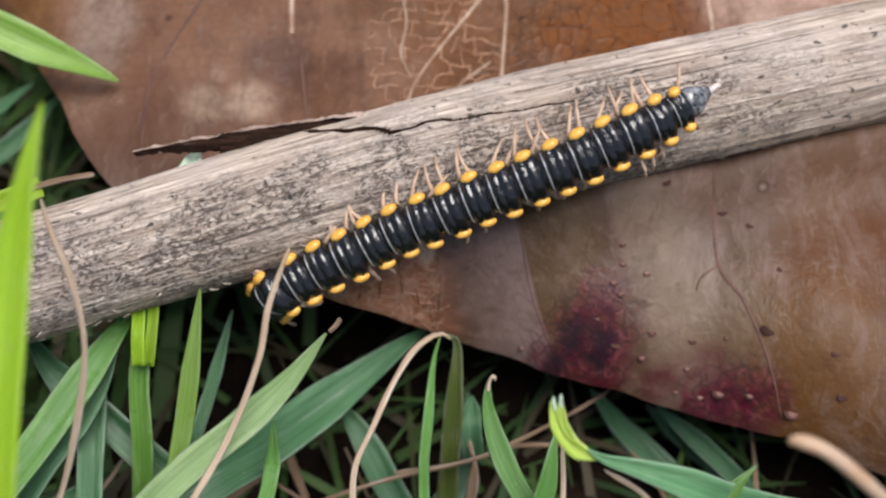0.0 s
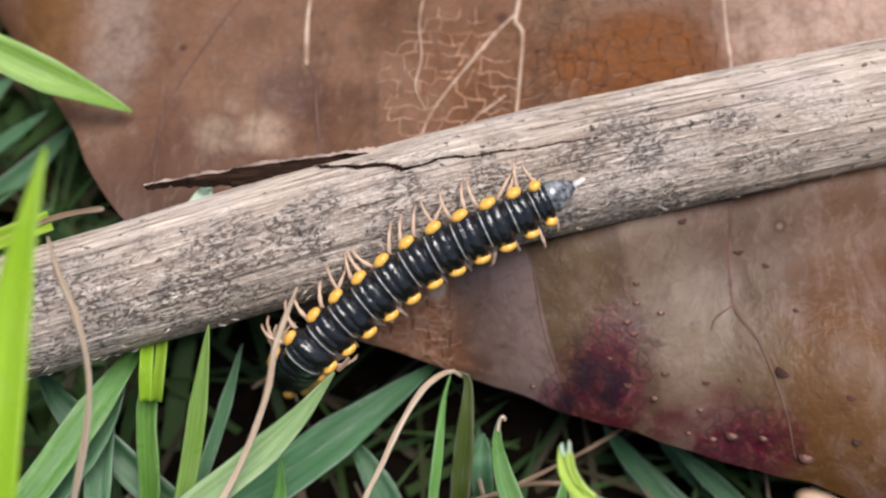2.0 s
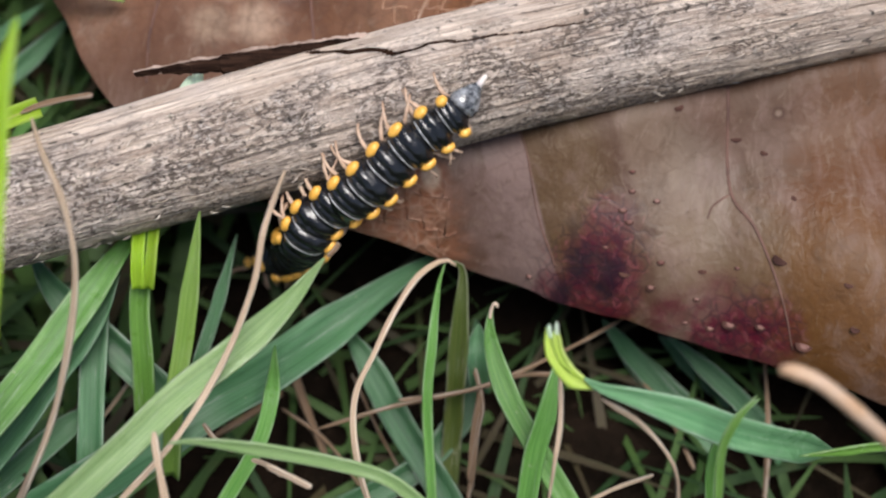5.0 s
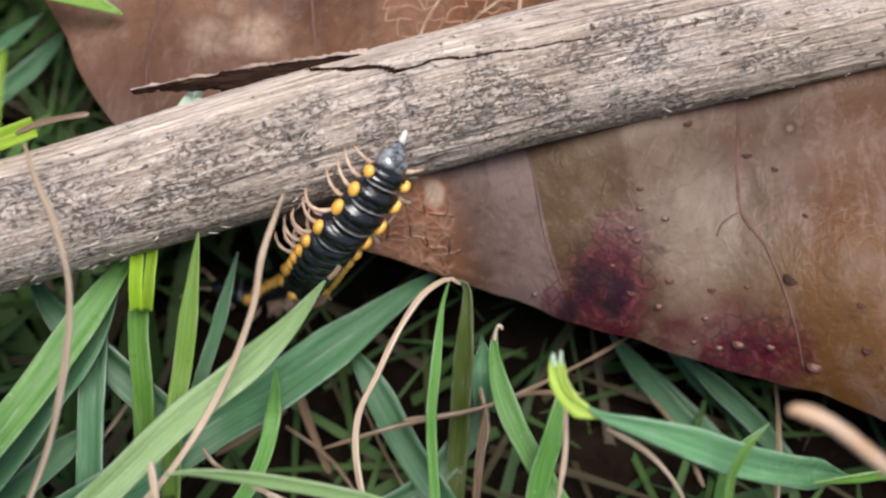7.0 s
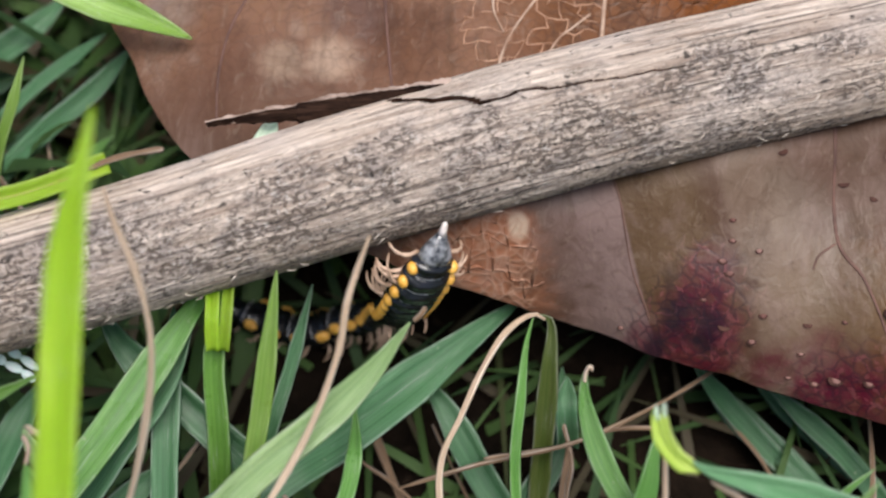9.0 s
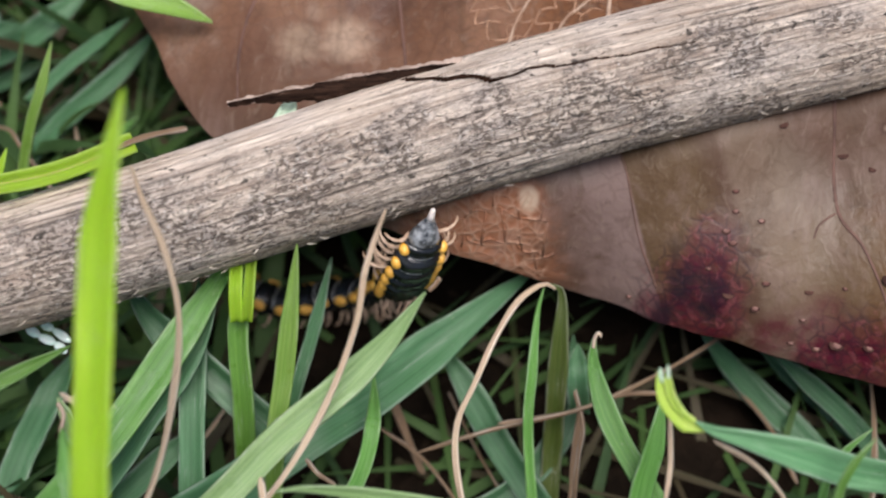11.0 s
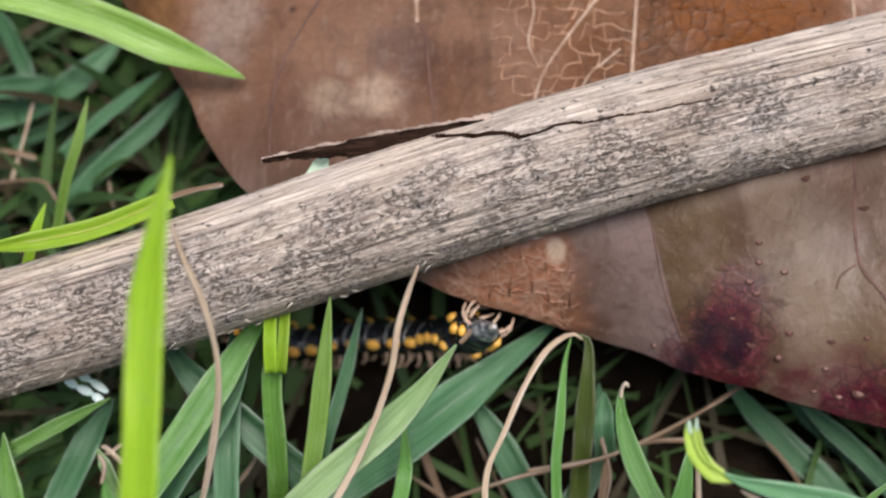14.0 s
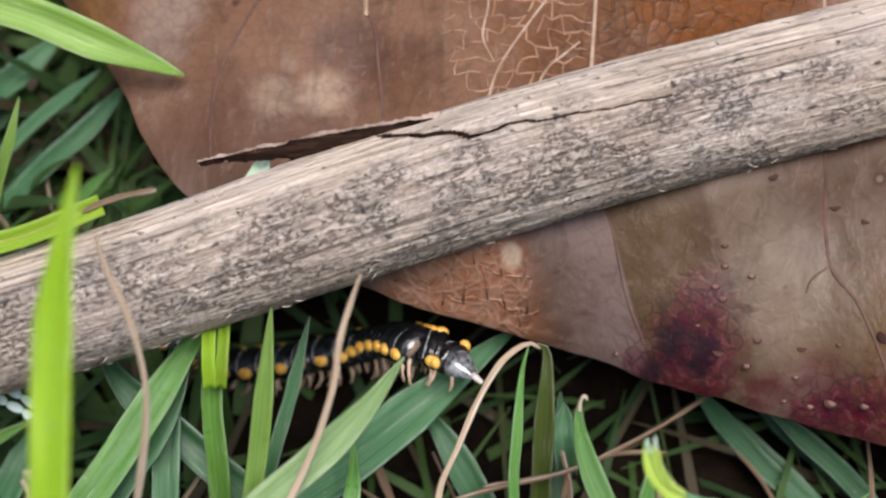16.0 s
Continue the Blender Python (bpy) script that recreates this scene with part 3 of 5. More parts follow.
def leaf_drop(x, y):
    """Height of the leaf over a place, in centimetres."""
    d = np.hypot(EDGE[:, 0] - x, EDGE[:, 1] - y)
    k = int(d.argmin())
    front = min(1.0, max(0.0, (k - 118) / 40))
    z = 2.13 - (0.12 + 0.6 * front + 0.4 * min(1.0, max(0.0, (95 - k) / 30))) * math.exp(-d[k] / 0.33)
    z += 0.05 * noise.noise((x * 0.9, y * 0.9, 1)) + 0.02 * noise.noise((x * 2.6, y * 2.6, 2))
    z += 0.075 * abs(math.sin(math.pi * (x + 1.0 + 0.1 * max(0.0, 1.0 - y)) / 1.52)) - 0.04
    z += 0.17 * math.exp(-((np.hypot(LINE[::6, 0] - x, LINE[::6, 1] - y).min() / 0.5) ** 2))
    z += 0.12 * math.exp(-((x + 0.3) ** 2 + (y + 0.4) ** 2) / 0.05)
    gap = LINE[np.hypot(LINE[:, 0] - x, LINE[:, 1] - y).argmin()]
    z += 0.13 * math.exp(-(((gap[1] - y) - 0.42) / 0.22) ** 2) * min(1.0, max(0.0, (x + 0.65) / 0.6))
    return z


def dead_leaf():
    thing = new("fallen_leaf")
    tagged(thing, "large dry brown fallen leaf with wine-red stains and raised veins", "leaf")
    bm = bmesh.new()
    rows = []
    for i in range(260):
        row = []
        for j in range(110):
            v = (j / 109) ** 1.6
            x, y = EDGE[i] * (1 - v) + FAR[i] * v
            fray = 0.02 * noise.noise((i * 0.22, 0, 5)) * (1 - v) ** 8
            row.append((x * CM, (y + fray) * CM, leaf_drop(x, y) * CM))
        rows.append(row)
    sheet(bm, rows)
    bmesh.ops.reverse_faces(bm, faces=bm.faces)
    ob = part("lamina", bm, LEAF, thing)
    solid = ob.modifiers.new("thickness", "SOLIDIFY")
    solid.thickness, solid.offset = 0.00035, -1.0
    for pale, width, pts in (
        (False, 0.016, [(-1.23, 2.50), (-1.41, 2.09), (-1.70, 1.59), (-1.93, 1.11), (-2.01, 0.70), (-2.0, 0.3)]),
        (True, 0.024, [(-1.03, 3.4), (-1.02, 2.6), (-1.00, 2.19), (-1.02, 1.75), (-1.01, 1.38)]),
        (False, 0.018, [(-1.0, 1.38), (-0.95, 1.3), (-0.92, 1.0), (-0.88, 0.6), (-0.86, 0.3)]),
        (True, 0.022, [(0.61, 3.4), (0.59, 2.6), (0.57, 2.18), (0.50, 1.77), (0.55, 1.65), (0.49, 0.95), (0.44, 0.4)]),
        (True, 0.02, [(2.06, 3.4), (2.06, 2.6), (2.04, 2.16), (2.03, 1.71), (2.03, 1.34), (1.97, 0.8)]),
        (False, 0.018, [(1.89, 0.51), (1.88, -0.05), (1.9, -0.5), (2.04, -0.74), (2.18, -1.1), (2.3, -1.42)]),
        (False, 0.011, [(1.9, -0.5), (1.83, -0.54), (1.77, -0.59), (1.74, -0.66)]),
        (False, 0.012, [(0.46, 0.08), (0.55, -0.22), (0.64, -0.58), (0.76, -0.86)]),
        (True, 0.012, [(0.53, 1.87), (0.35, 1.65), (0.20, 1.43), (-0.07, 1.00), (-0.15, 0.82), (-0.2, 0.6)]),
        (True, 0.010, [(0.42, 1.12), (0.3, 1.0), (0.2, 0.9), (0.1, 0.7)]),
        (True, 0.010, [(-0.17, 1.95), (-0.2, 1.7), (-0.18, 1.4), (-0.22, 1.15), (-0.15, 0.95)]),
    ):
        line, run = spline(pts, 60)
        width *= 0.75 if pale else 0.58
        bm = bmesh.new()
        tube(bm, [(x * CM, y * CM, (leaf_drop(x, y) + (0.006 if pale else 0.0) + 0.1 * width) * CM) for x, y in line], [width * CM * (1 + 0.4 * noise.noise((x * 3, y * 3, 0))) for x, y in line], 8, 0, 0.5)
        part("vein", bm, VEIN_PALE if pale else VEIN_DARK, thing, "pale raised vein" if pale else "dark thin vein")
    # nets of small raised veins: above the stalk, and on the cracked corner below it
    for cx, cy, rx, ry, cell, width, material, seed in ((0.02, 1.2, 0.5, 0.62, 0.07, 0.0055, VEIN_NET, 3), (1.2, 1.55, 0.8, 0.55, 0.11, 0.007, LEAF, 5), (-0.38, -0.62, 0.46, 0.34, 0.07, 0.009, LEAF, 8)):
        rng = np.random.default_rng(seed)
        across, along = int(rx / cell) + 2, int(ry / cell * 0.62) + 2
        spot = {(i, j): (cx + cell * (i + rng.uniform(-0.44, 0.44)) + 0.3 * cell * j, cy + 1.6 * cell * (j + rng.uniform(-0.33, 0.33))) for i in range(-across, across + 1) for j in range(-along, along + 1)}
        bm = bmesh.new()
        for (i, j), p in spot.items():
            for q in ((i + 1, j), (i, j + 1) if (i + j) % 2 == 0 else None):
                if q not in spot or rng.random() < (0.05 if seed == 8 else 0.24):
                    continue
                q = spot[q]
                mx, my = (p[0] + q[0]) / 2, (p[1] + q[1]) / 2
                if seed == 8 and my < float(np.interp(mx, EDGE[:, 0], EDGE[:, 1])) + 0.06:
                    continue
                if math.hypot((mx - cx) / rx, (my - cy) / ry) + 0.25 * noise.noise((mx * 3, my * 3, seed)) > 1:
                    continue
                bow = rng.uniform(-0.12, 0.12)
                line = [(p[0] + (q[0] - p[0]) * u - bow * (q[1] - p[1]) * 4 * u * (1 - u), p[1] + (q[1] - p[1]) * u + bow * (q[0] - p[0]) * 4 * u * (1 - u)) for u in (0, 0.35, 0.7, 1.0)]
                thick = width * rng.uniform(0.55, 1.2)
                tube(bm, [(x * CM, y * CM, (leaf_drop(x, y) + 0.001) * CM) for x, y in line], [thick * CM] * 4, 6, 0, 0.55)
        part("vein_net", bm, material, thing, "net of fine raised veins")
    # blisters round the stains
    for pale, size, x, y in (
        (False, 0.035, 1.29, 0.01),
        (False, 0.035, 1.55, -0.02),
        (True, 0.025, 1.25, -0.39),
        (True, 0.028, 1.25, -0.50),
        (True, 0.035, 1.19, -0.61),
        (True, 0.035, 1.23, -0.68),
        (True, 0.028, 1.41, -0.56),
        (True, 0.030, 1.44, -0.91),
        (True, 0.032, 1.38, -1.03),
        (False, 0.033, 1.71, -0.96),
        (True, 0.022, 1.93, -0.96),
        (False, 0.040, 1.21, -0.95),
        (False, 0.055, 2.19, -0.95),
        (False, 0.033, 2.60, -1.14),
        (False, 0.035, 2.65, -1.38),
        (True, 0.030, 1.78, -1.24),
        (True, 0.050, 1.90, -1.24),
        (True, 0.040, 2.09, -1.28),
        (True, 0.028, 1.68, -1.10),
        (True, 0.028, 1.62, -1.20),
        (True, 0.060, 2.36, -1.41),
        (False, 0.028, 2.12, -0.25),
        (False, 0.040, 1.94, -0.15),
        (True, 0.022, 0.59, -0.86),
        (False, 0.024, 2.29, -0.57),
        (True, 0.022, 1.08, -0.81)
    ):
        bm = bmesh.new()
        at = Vector((x, y, leaf_drop(x, y))) * CM
        ball(bm, at, (size * CM, 0.85 * size * CM, 0.06 * size * CM), None, 1, 12, 7)
        if pale:
            ball(bm, at + Vector((0.05 * size, 0, 0.05 * size)) * CM, (0.6 * size * CM, 0.55 * size * CM, 0.12 * size * CM), None, 0, 10, 6)
        part("blister", bm, [BLISTER, DARKSPOT], thing, "small pale blister with a brown ring" if pale else "small dark brown spot")


dead_leaf()

# ---------------------------------------------------------------- grass
BLADE_LABELS = {
    "fresh": "bright yellow-green blade of grass lit through", "pale": "pale green blade of grass with scuffed surface",
    "mid": "green blade of grass", "sage": "blue-green twisted blade of grass with pale margins", "leafy": "yellow-green blade of grass reaching over the leaf", "deep": "dark blue-green broad blade of grass", "green": "bright green blade of grass", "mint": "pale mint-green glossy fold of grass", "olive": "dull olive blade of grass bent over",
    "straw": "dry straw-coloured curling blade of grass", "brown": "withered brown twisted blade of grass",
}


def blade_mesh(pts, width, seed, dry=False, both=False):
    count = 36
    line, run = spline(pts, count)
    bm = bmesh.new()
    rows = []
    view = np.array((0.0, -0.5, 0.86))
    for i, p in enumerate(line):
        s = i / (count - 1)
        ahead = line[min(i + 1, count - 1)] - line[max(i - 1, 0)]
        ahead /= np.linalg.norm(ahead)
        side = np.cross(ahead, view)
        side /= np.linalg.norm(side)
        above = np.cross(side, ahead)
        lean = 0.35 * noise.noise((seed * 3.1, s * 2.0, 0)) + (1.4 * noise.noise((seed, s * run * 1.3, 2)) if dry else 0)
        side, above = math.cos(lean) * side + math.sin(lean) * above, math.cos(lean) * above - math.sin(lean) * side
        w = 0.5 * width * min(1.0, ((0.25 if dry else 0.02) + s / (0.12 if dry else 0.3))) ** 0.8 * (1 + (0.5 * noise.noise((seed, s * run * 2.0, 7)) + 0.28 * noise.noise((seed, s * run * 6.0, 3)) if dry else 0.05 * noise.noise((seed, s * 9, 7))))
        if dry:
            w *= min(1.0, 0.3 + (1 - s) / 0.06)
        if both:
            w *= min(1.0, 0.03 + (1 - s) / 0.25)
        fold = (0.14 if dry else 0.4) * w
        rows.append([Vector((p + w * a * side + fold * (abs(a) * 1.6 - 0.5) * above) * CM) for a in (-1, -0.55, 0, 0.55, 1)])
    sheet(bm, rows, lambda i, j: (j / 4, run * i / count))
    return bm


BLADES = []


def blade(kind, pts, width, both=False, rib_kind=None):
    dry = kind in ("straw", "brown")
    bm = blade_mesh(pts, width, len(BLADES) * 1.37 + 0.5, dry, both)
    ob = part("dry_stalk" if dry else "grass_blade", bm, GRASS[kind])
    solid = ob.modifiers.new("thickness", "SOLIDIFY")
    solid.thickness, solid.offset = (0.00022 if dry else 0.00014), 0.0
    if not dry and kind != "lime" and width > 0.06:
        line, _ = spline(pts, 36)
        rib = bmesh.new()
        tube(rib, [(Vector(p) - Vector((0.0, -0.5, 0.86)) * 0.09 * width * min(1.0, 0.02 + i / 11) ** 0.8) * CM for i, p in enumerate(line)], [CM * width * (0.06 if rib_kind else 0.022) * min(1, 0.1 + i / 12) for i in range(36)], 6)
        part("midrib", rib, GRASS[rib_kind or kind], ob, "orange-brown midrib" if rib_kind else "raised midrib of the blade")
    BLADES.append(tagged(ob, BLADE_LABELS[kind], "grass", "dry grass blades" if dry else "grass blades"))
    return ob


blade("fresh", [(-1.77, -1.29, 5.21), (-1.83, -1.55, 5.08), (-1.90, -1.84, 4.88), (-1.97, -2.43, 4.52), (-2.02, -2.78, 4.27), (-2.07, -3.22, 3.87)], 0.177)
blade("straw", [(-2.16, -0.94, 3.76), (-2.10, -1.11, 3.68), (-1.99, -1.35, 3.57), (-1.92, -1.66, 3.43), (-1.98, -2.02, 3.17), (-2.14, -2.40, 2.81), (-2.45, -2.80, 2.33)], 0.031)
blade("fresh", [(-3.59, -0.76, 3.08), (-3.22, -0.66, 2.98), (-2.86, -0.56, 2.94), (-2.42, -0.37, 2.93)], 0.118, rib_kind="rust")
blade("brown", [(-2.52, -0.43, 2.96), (-2.42, -0.37, 2.95), (-2.28, -0.32, 2.94), (-2.10, -0.29, 2.94)], 0.034)
blade("straw", [(-0.85, -0.99, 3.25), (-0.92, -1.13, 3.14), (-0.98, -1.31, 3.07), (-1.03, -1.53, 2.93), (-1.17, -1.85, 2.75), (-1.34, -2.15, 2.63), (-1.54, -2.42, 2.53), (-1.89, -2.73, 2.32)], 0.033)
blade("pale", [(-0.67, -1.25, 2.64), (-0.73, -1.32, 2.61), (-0.90, -1.54, 2.58), (-1.17, -1.81, 2.55), (-1.49, -2.09, 2.56), (-1.77, -2.40, 2.56), (-2.14, -2.78, 2.53)], 0.182)
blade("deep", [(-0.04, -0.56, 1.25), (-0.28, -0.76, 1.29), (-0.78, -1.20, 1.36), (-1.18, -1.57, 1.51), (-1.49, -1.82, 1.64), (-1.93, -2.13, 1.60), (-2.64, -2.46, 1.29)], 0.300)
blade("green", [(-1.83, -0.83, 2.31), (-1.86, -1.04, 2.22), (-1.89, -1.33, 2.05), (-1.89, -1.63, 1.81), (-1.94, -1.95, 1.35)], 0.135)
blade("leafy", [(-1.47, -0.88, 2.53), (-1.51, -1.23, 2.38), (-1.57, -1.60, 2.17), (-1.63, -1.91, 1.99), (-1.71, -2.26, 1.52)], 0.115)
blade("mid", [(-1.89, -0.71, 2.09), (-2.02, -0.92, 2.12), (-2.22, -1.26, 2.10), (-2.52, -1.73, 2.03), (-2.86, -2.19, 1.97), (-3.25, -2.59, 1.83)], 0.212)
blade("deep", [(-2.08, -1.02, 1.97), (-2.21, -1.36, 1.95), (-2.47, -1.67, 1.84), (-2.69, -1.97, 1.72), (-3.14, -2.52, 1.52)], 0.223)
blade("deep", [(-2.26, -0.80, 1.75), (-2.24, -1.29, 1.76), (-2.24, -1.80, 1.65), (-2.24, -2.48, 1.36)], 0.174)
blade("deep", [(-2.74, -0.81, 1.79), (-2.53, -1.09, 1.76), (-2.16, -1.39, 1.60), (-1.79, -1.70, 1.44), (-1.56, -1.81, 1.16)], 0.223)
blade("straw", [(0.10, -0.93, 1.84), (0.02, -0.91, 1.88), (-0.14, -1.04, 1.92), (-0.29, -1.30, 1.93), (-0.42, -1.60, 1.92), (-0.52, -1.80, 1.85), (-0.54, -2.03, 1.75), (-0.49, -2.30, 1.52), (-0.39, -2.52, 1.20)], 0.034)
blade("mid", [(0.03, -0.91, 1.85), (-0.02, -1.09, 1.78), (-0.06, -1.43, 1.64), (-0.09, -1.74, 1.40), (-0.06, -2.38, 0.91)], 0.064)
blade("olive", [(0.04, -0.90, 1.84), (0.14, -0.91, 1.74), (0.13, -1.15, 1.53), (0.10, -1.44, 1.19), (0.06, -1.78, 0.72), (0.01, -2.27, 0.41)], 0.132)
blade("mid", [(0.35, -1.36, 2.19), (0.32, -1.42, 2.16), (0.33, -1.61, 2.13), (0.43, -1.91, 2.05), (0.61, -2.25, 2.00), (0.88, -2.66, 1.81)], 0.133)
blade("mid", [(0.71, -1.81, 2.40), (0.65, -2.09, 2.28), (0.58, -2.31, 2.09), (0.52, -2.64, 1.73)], 0.124)
blade("straw", [(0.71, -2.00, 2.75), (0.71, -2.27, 2.64), (0.68, -2.47, 2.56), (0.63, -2.75, 2.22)], 0.021)
blade("sage", [(0.82, -2.17, 3.06), (0.92, -2.20, 2.99), (1.13, -2.23, 2.91), (1.40, -2.27, 2.77), (1.69, -2.31, 2.58), (2.03, -2.27, 2.25), (2.50, -2.13, 1.63)], 0.188, True)
blade("green", [(2.13, -2.34, 2.22), (2.39, -2.31, 2.22), (2.61, -2.28, 2.22), (3.08, -2.23, 2.12)], 0.054)
blade("brown", [(-0.58, -1.18, 2.70), (-0.61, -1.22, 2.68), (-0.65, -1.25, 2.66)], 0.021)
blade("straw", [(0.93, -2.22, 2.86), (1.15, -2.30, 2.70), (1.32, -2.43, 2.52), (1.39, -2.55, 2.36), (1.40, -2.75, 2.05)], 0.021)
blade("mid", [(1.95, -1.95, 2.13), (1.75, -2.11, 2.08), (1.64, -2.33, 2.00), (1.67, -2.63, 1.65)], 0.052)
blade("brown", [(2.27, -0.94, 0.87), (2.26, -1.21, 0.86), (2.26, -1.51, 0.83), (2.26, -1.83, 0.68), (2.25, -2.16, 0.42)], 0.031)
blade("green", [(1.75, -2.26, 3.04), (1.62, -2.40, 2.98), (1.56, -2.53, 2.87), (1.55, -2.74, 2.71)], 0.046)
blade("pale", [(-1.42, -2.53, 3.02), (-1.28, -2.50, 2.97), (-0.99, -2.48, 2.79), (-0.59, -2.51, 2.64), (-0.27, -2.56, 2.48), (-0.02, -2.70, 2.29)], 0.077)
blade("mid", [(-1.06, -1.48, 1.81), (-1.05, -1.84, 1.87), (-1.14, -2.14, 1.75), (-1.39, -2.48, 1.51)], 0.095)
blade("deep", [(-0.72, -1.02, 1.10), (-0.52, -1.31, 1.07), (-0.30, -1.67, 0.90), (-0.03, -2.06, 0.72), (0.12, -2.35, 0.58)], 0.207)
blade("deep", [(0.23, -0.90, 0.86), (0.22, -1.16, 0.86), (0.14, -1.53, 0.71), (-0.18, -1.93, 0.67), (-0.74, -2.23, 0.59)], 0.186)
blade("green", [(-2.72, -1.60, 2.76), (-3.00, -1.78, 2.81), (-3.29, -1.97, 2.86), (-3.68, -2.15, 2.81)], 0.087)
blade("green", [(-3.25, -1.88, 3.00), (-3.19, -2.24, 2.85), (-3.12, -2.56, 2.70), (-3.11, -2.80, 2.49)], 0.131)
blade("mid", [(-2.52, -2.26, 3.33), (-2.42, -2.51, 3.33), (-2.36, -2.73, 3.23), (-2.34, -2.95, 3.02)], 0.159)
blade("leafy", [(-2.18, 0.87, 2.27), (-2.42, 0.96, 2.33), (-2.71, 1.04, 2.44), (-3.11, 1.17, 2.59), (-3.57, 1.25, 2.77), (-4.10, 1.35, 2.86)], 0.242)
blade("leafy", [(-3.30, 0.79, 2.21), (-3.37, 0.51, 2.10), (-3.49, 0.30, 1.90), (-3.63, 0.06, 1.58)], 0.072)
blade("fresh", [(-3.40, -0.15, 2.46), (-3.49, -0.38, 2.36), (-3.63, -0.58, 2.07)], 0.066)
blade("brown", [(-0.84, -1.82, 1.14), (-0.31, -1.67, 1.19), (0.29, -1.54, 1.23), (0.83, -1.28, 1.21), (1.27, -0.96, 1.02)], 0.023)
blade("brown", [(0.18, -1.26, 1.25), (0.27, -1.64, 1.18), (0.24, -1.84, 1.09), (0.20, -2.18, 0.93)], 0.023)
blade("deep", [(0.25, -1.12, 1.31), (0.24, -1.36, 1.31), (0.25, -1.50, 1.02)], 0.140)
blade("deep", [(-1.39, -0.61, 1.66), (-1.51, -1.03, 1.49), (-1.65, -1.46, 1.32), (-1.79, -1.86, 1.05)], 0.086)
blade("deep", [(1.15, -0.81, 0.65), (1.40, -1.04, 0.42), (1.77, -1.40, 0.24)], 0.143)
blade("deep", [(1.61, -0.99, 0.77), (1.93, -1.24, 0.64), (2.21, -1.49, 0.51), (2.45, -1.78, 0.37)], 0.139)
blade("pale", [(-2.79, -1.89, 2.69), (-2.73, -2.00, 2.64), (-2.70, -2.12, 2.48)], 0.074)
blade("straw", [(-1.54, -2.41, 2.86), (-1.51, -2.59, 2.78), (-1.47, -2.83, 2.57)], 0.036)
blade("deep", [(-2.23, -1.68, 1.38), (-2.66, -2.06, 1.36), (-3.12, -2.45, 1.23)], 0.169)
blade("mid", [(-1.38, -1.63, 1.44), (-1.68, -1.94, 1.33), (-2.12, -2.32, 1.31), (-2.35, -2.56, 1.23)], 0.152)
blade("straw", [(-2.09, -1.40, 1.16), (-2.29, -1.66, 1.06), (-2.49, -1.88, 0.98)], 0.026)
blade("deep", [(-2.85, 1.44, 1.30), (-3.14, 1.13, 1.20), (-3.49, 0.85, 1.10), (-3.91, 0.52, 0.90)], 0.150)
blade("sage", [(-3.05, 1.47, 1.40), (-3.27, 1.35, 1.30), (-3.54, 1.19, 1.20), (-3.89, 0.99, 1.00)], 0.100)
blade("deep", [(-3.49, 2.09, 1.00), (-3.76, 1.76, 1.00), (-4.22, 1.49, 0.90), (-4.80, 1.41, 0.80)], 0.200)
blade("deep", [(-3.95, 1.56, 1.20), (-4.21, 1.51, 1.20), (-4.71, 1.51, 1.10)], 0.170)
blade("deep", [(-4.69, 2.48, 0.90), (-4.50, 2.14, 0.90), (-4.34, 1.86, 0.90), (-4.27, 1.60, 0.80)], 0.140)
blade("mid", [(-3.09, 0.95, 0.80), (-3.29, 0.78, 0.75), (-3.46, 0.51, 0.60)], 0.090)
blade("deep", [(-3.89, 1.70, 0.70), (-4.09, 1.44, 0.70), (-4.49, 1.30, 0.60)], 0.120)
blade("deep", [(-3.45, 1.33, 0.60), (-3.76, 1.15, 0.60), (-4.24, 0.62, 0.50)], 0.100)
blade("brown", [(-4.32, 0.60, 1.30), (-3.89, 0.56, 1.40), (-3.74, 0.40, 1.40), (-3.50, 0.09, 1.30)], 0.026)
blade("straw", [(-4.11, 1.35, 1.20), (-4.14, 1.05, 1.20), (-4.23, 0.72, 1.10)], 0.025)
blade("brown", [(-4.38, 0.94, 1.20), (-4.20, 0.91, 1.20), (-4.02, 0.86, 1.20)], 0.033)
blade("straw", [(-3.52, 1.05, 1.00), (-3.51, 0.80, 1.00), (-3.47, 0.56, 0.90)], 0.025)
blade("deep", [(-3.21, -1.08, 1.20), (-3.37, -1.45, 1.20), (-3.53, -1.74, 1.10), (-3.67, -2.12, 1.00)], 0.200)
# two added bright lobes stand for the sunlit top of the green blade
blade("fresh", [(-1.94, -0.47, 2.00), (-1.89, -0.79, 2.30), (-1.87, -1.05, 2.36), (-1.87, -1.17, 2.32), (-1.87, -1.27, 2.24)], 0.078)
blade("fresh", [(-1.83, -0.46, 2.00), (-1.79, -0.79, 2.30), (-1.78, -1.03, 2.36), (-1.79, -1.17, 2.32), (-1.81, -1.27, 2.24)], 0.066)
blade("straw", [(0.37, -1.39, 2.22), (0.35, -1.38, 2.25), (0.33, -1.40, 2.22), (0.32, -1.45, 2.18)], 0.012)
blade("brown", [(0.21, -1.32, 1.10), (0.26, -1.51, 1.05), (0.22, -1.74, 1.00), (0.18, -2.10, 0.90)], 0.037)
blade("deep", [(1.23, -0.82, 0.35), (1.48, -1.07, 0.30), (1.75, -1.34, 0.25), (2.02, -1.65, 0.20)], 0.200)
blade("deep", [(1.59, -0.84, 0.40), (1.89, -1.08, 0.30), (2.28, -1.45, 0.25)], 0.160)
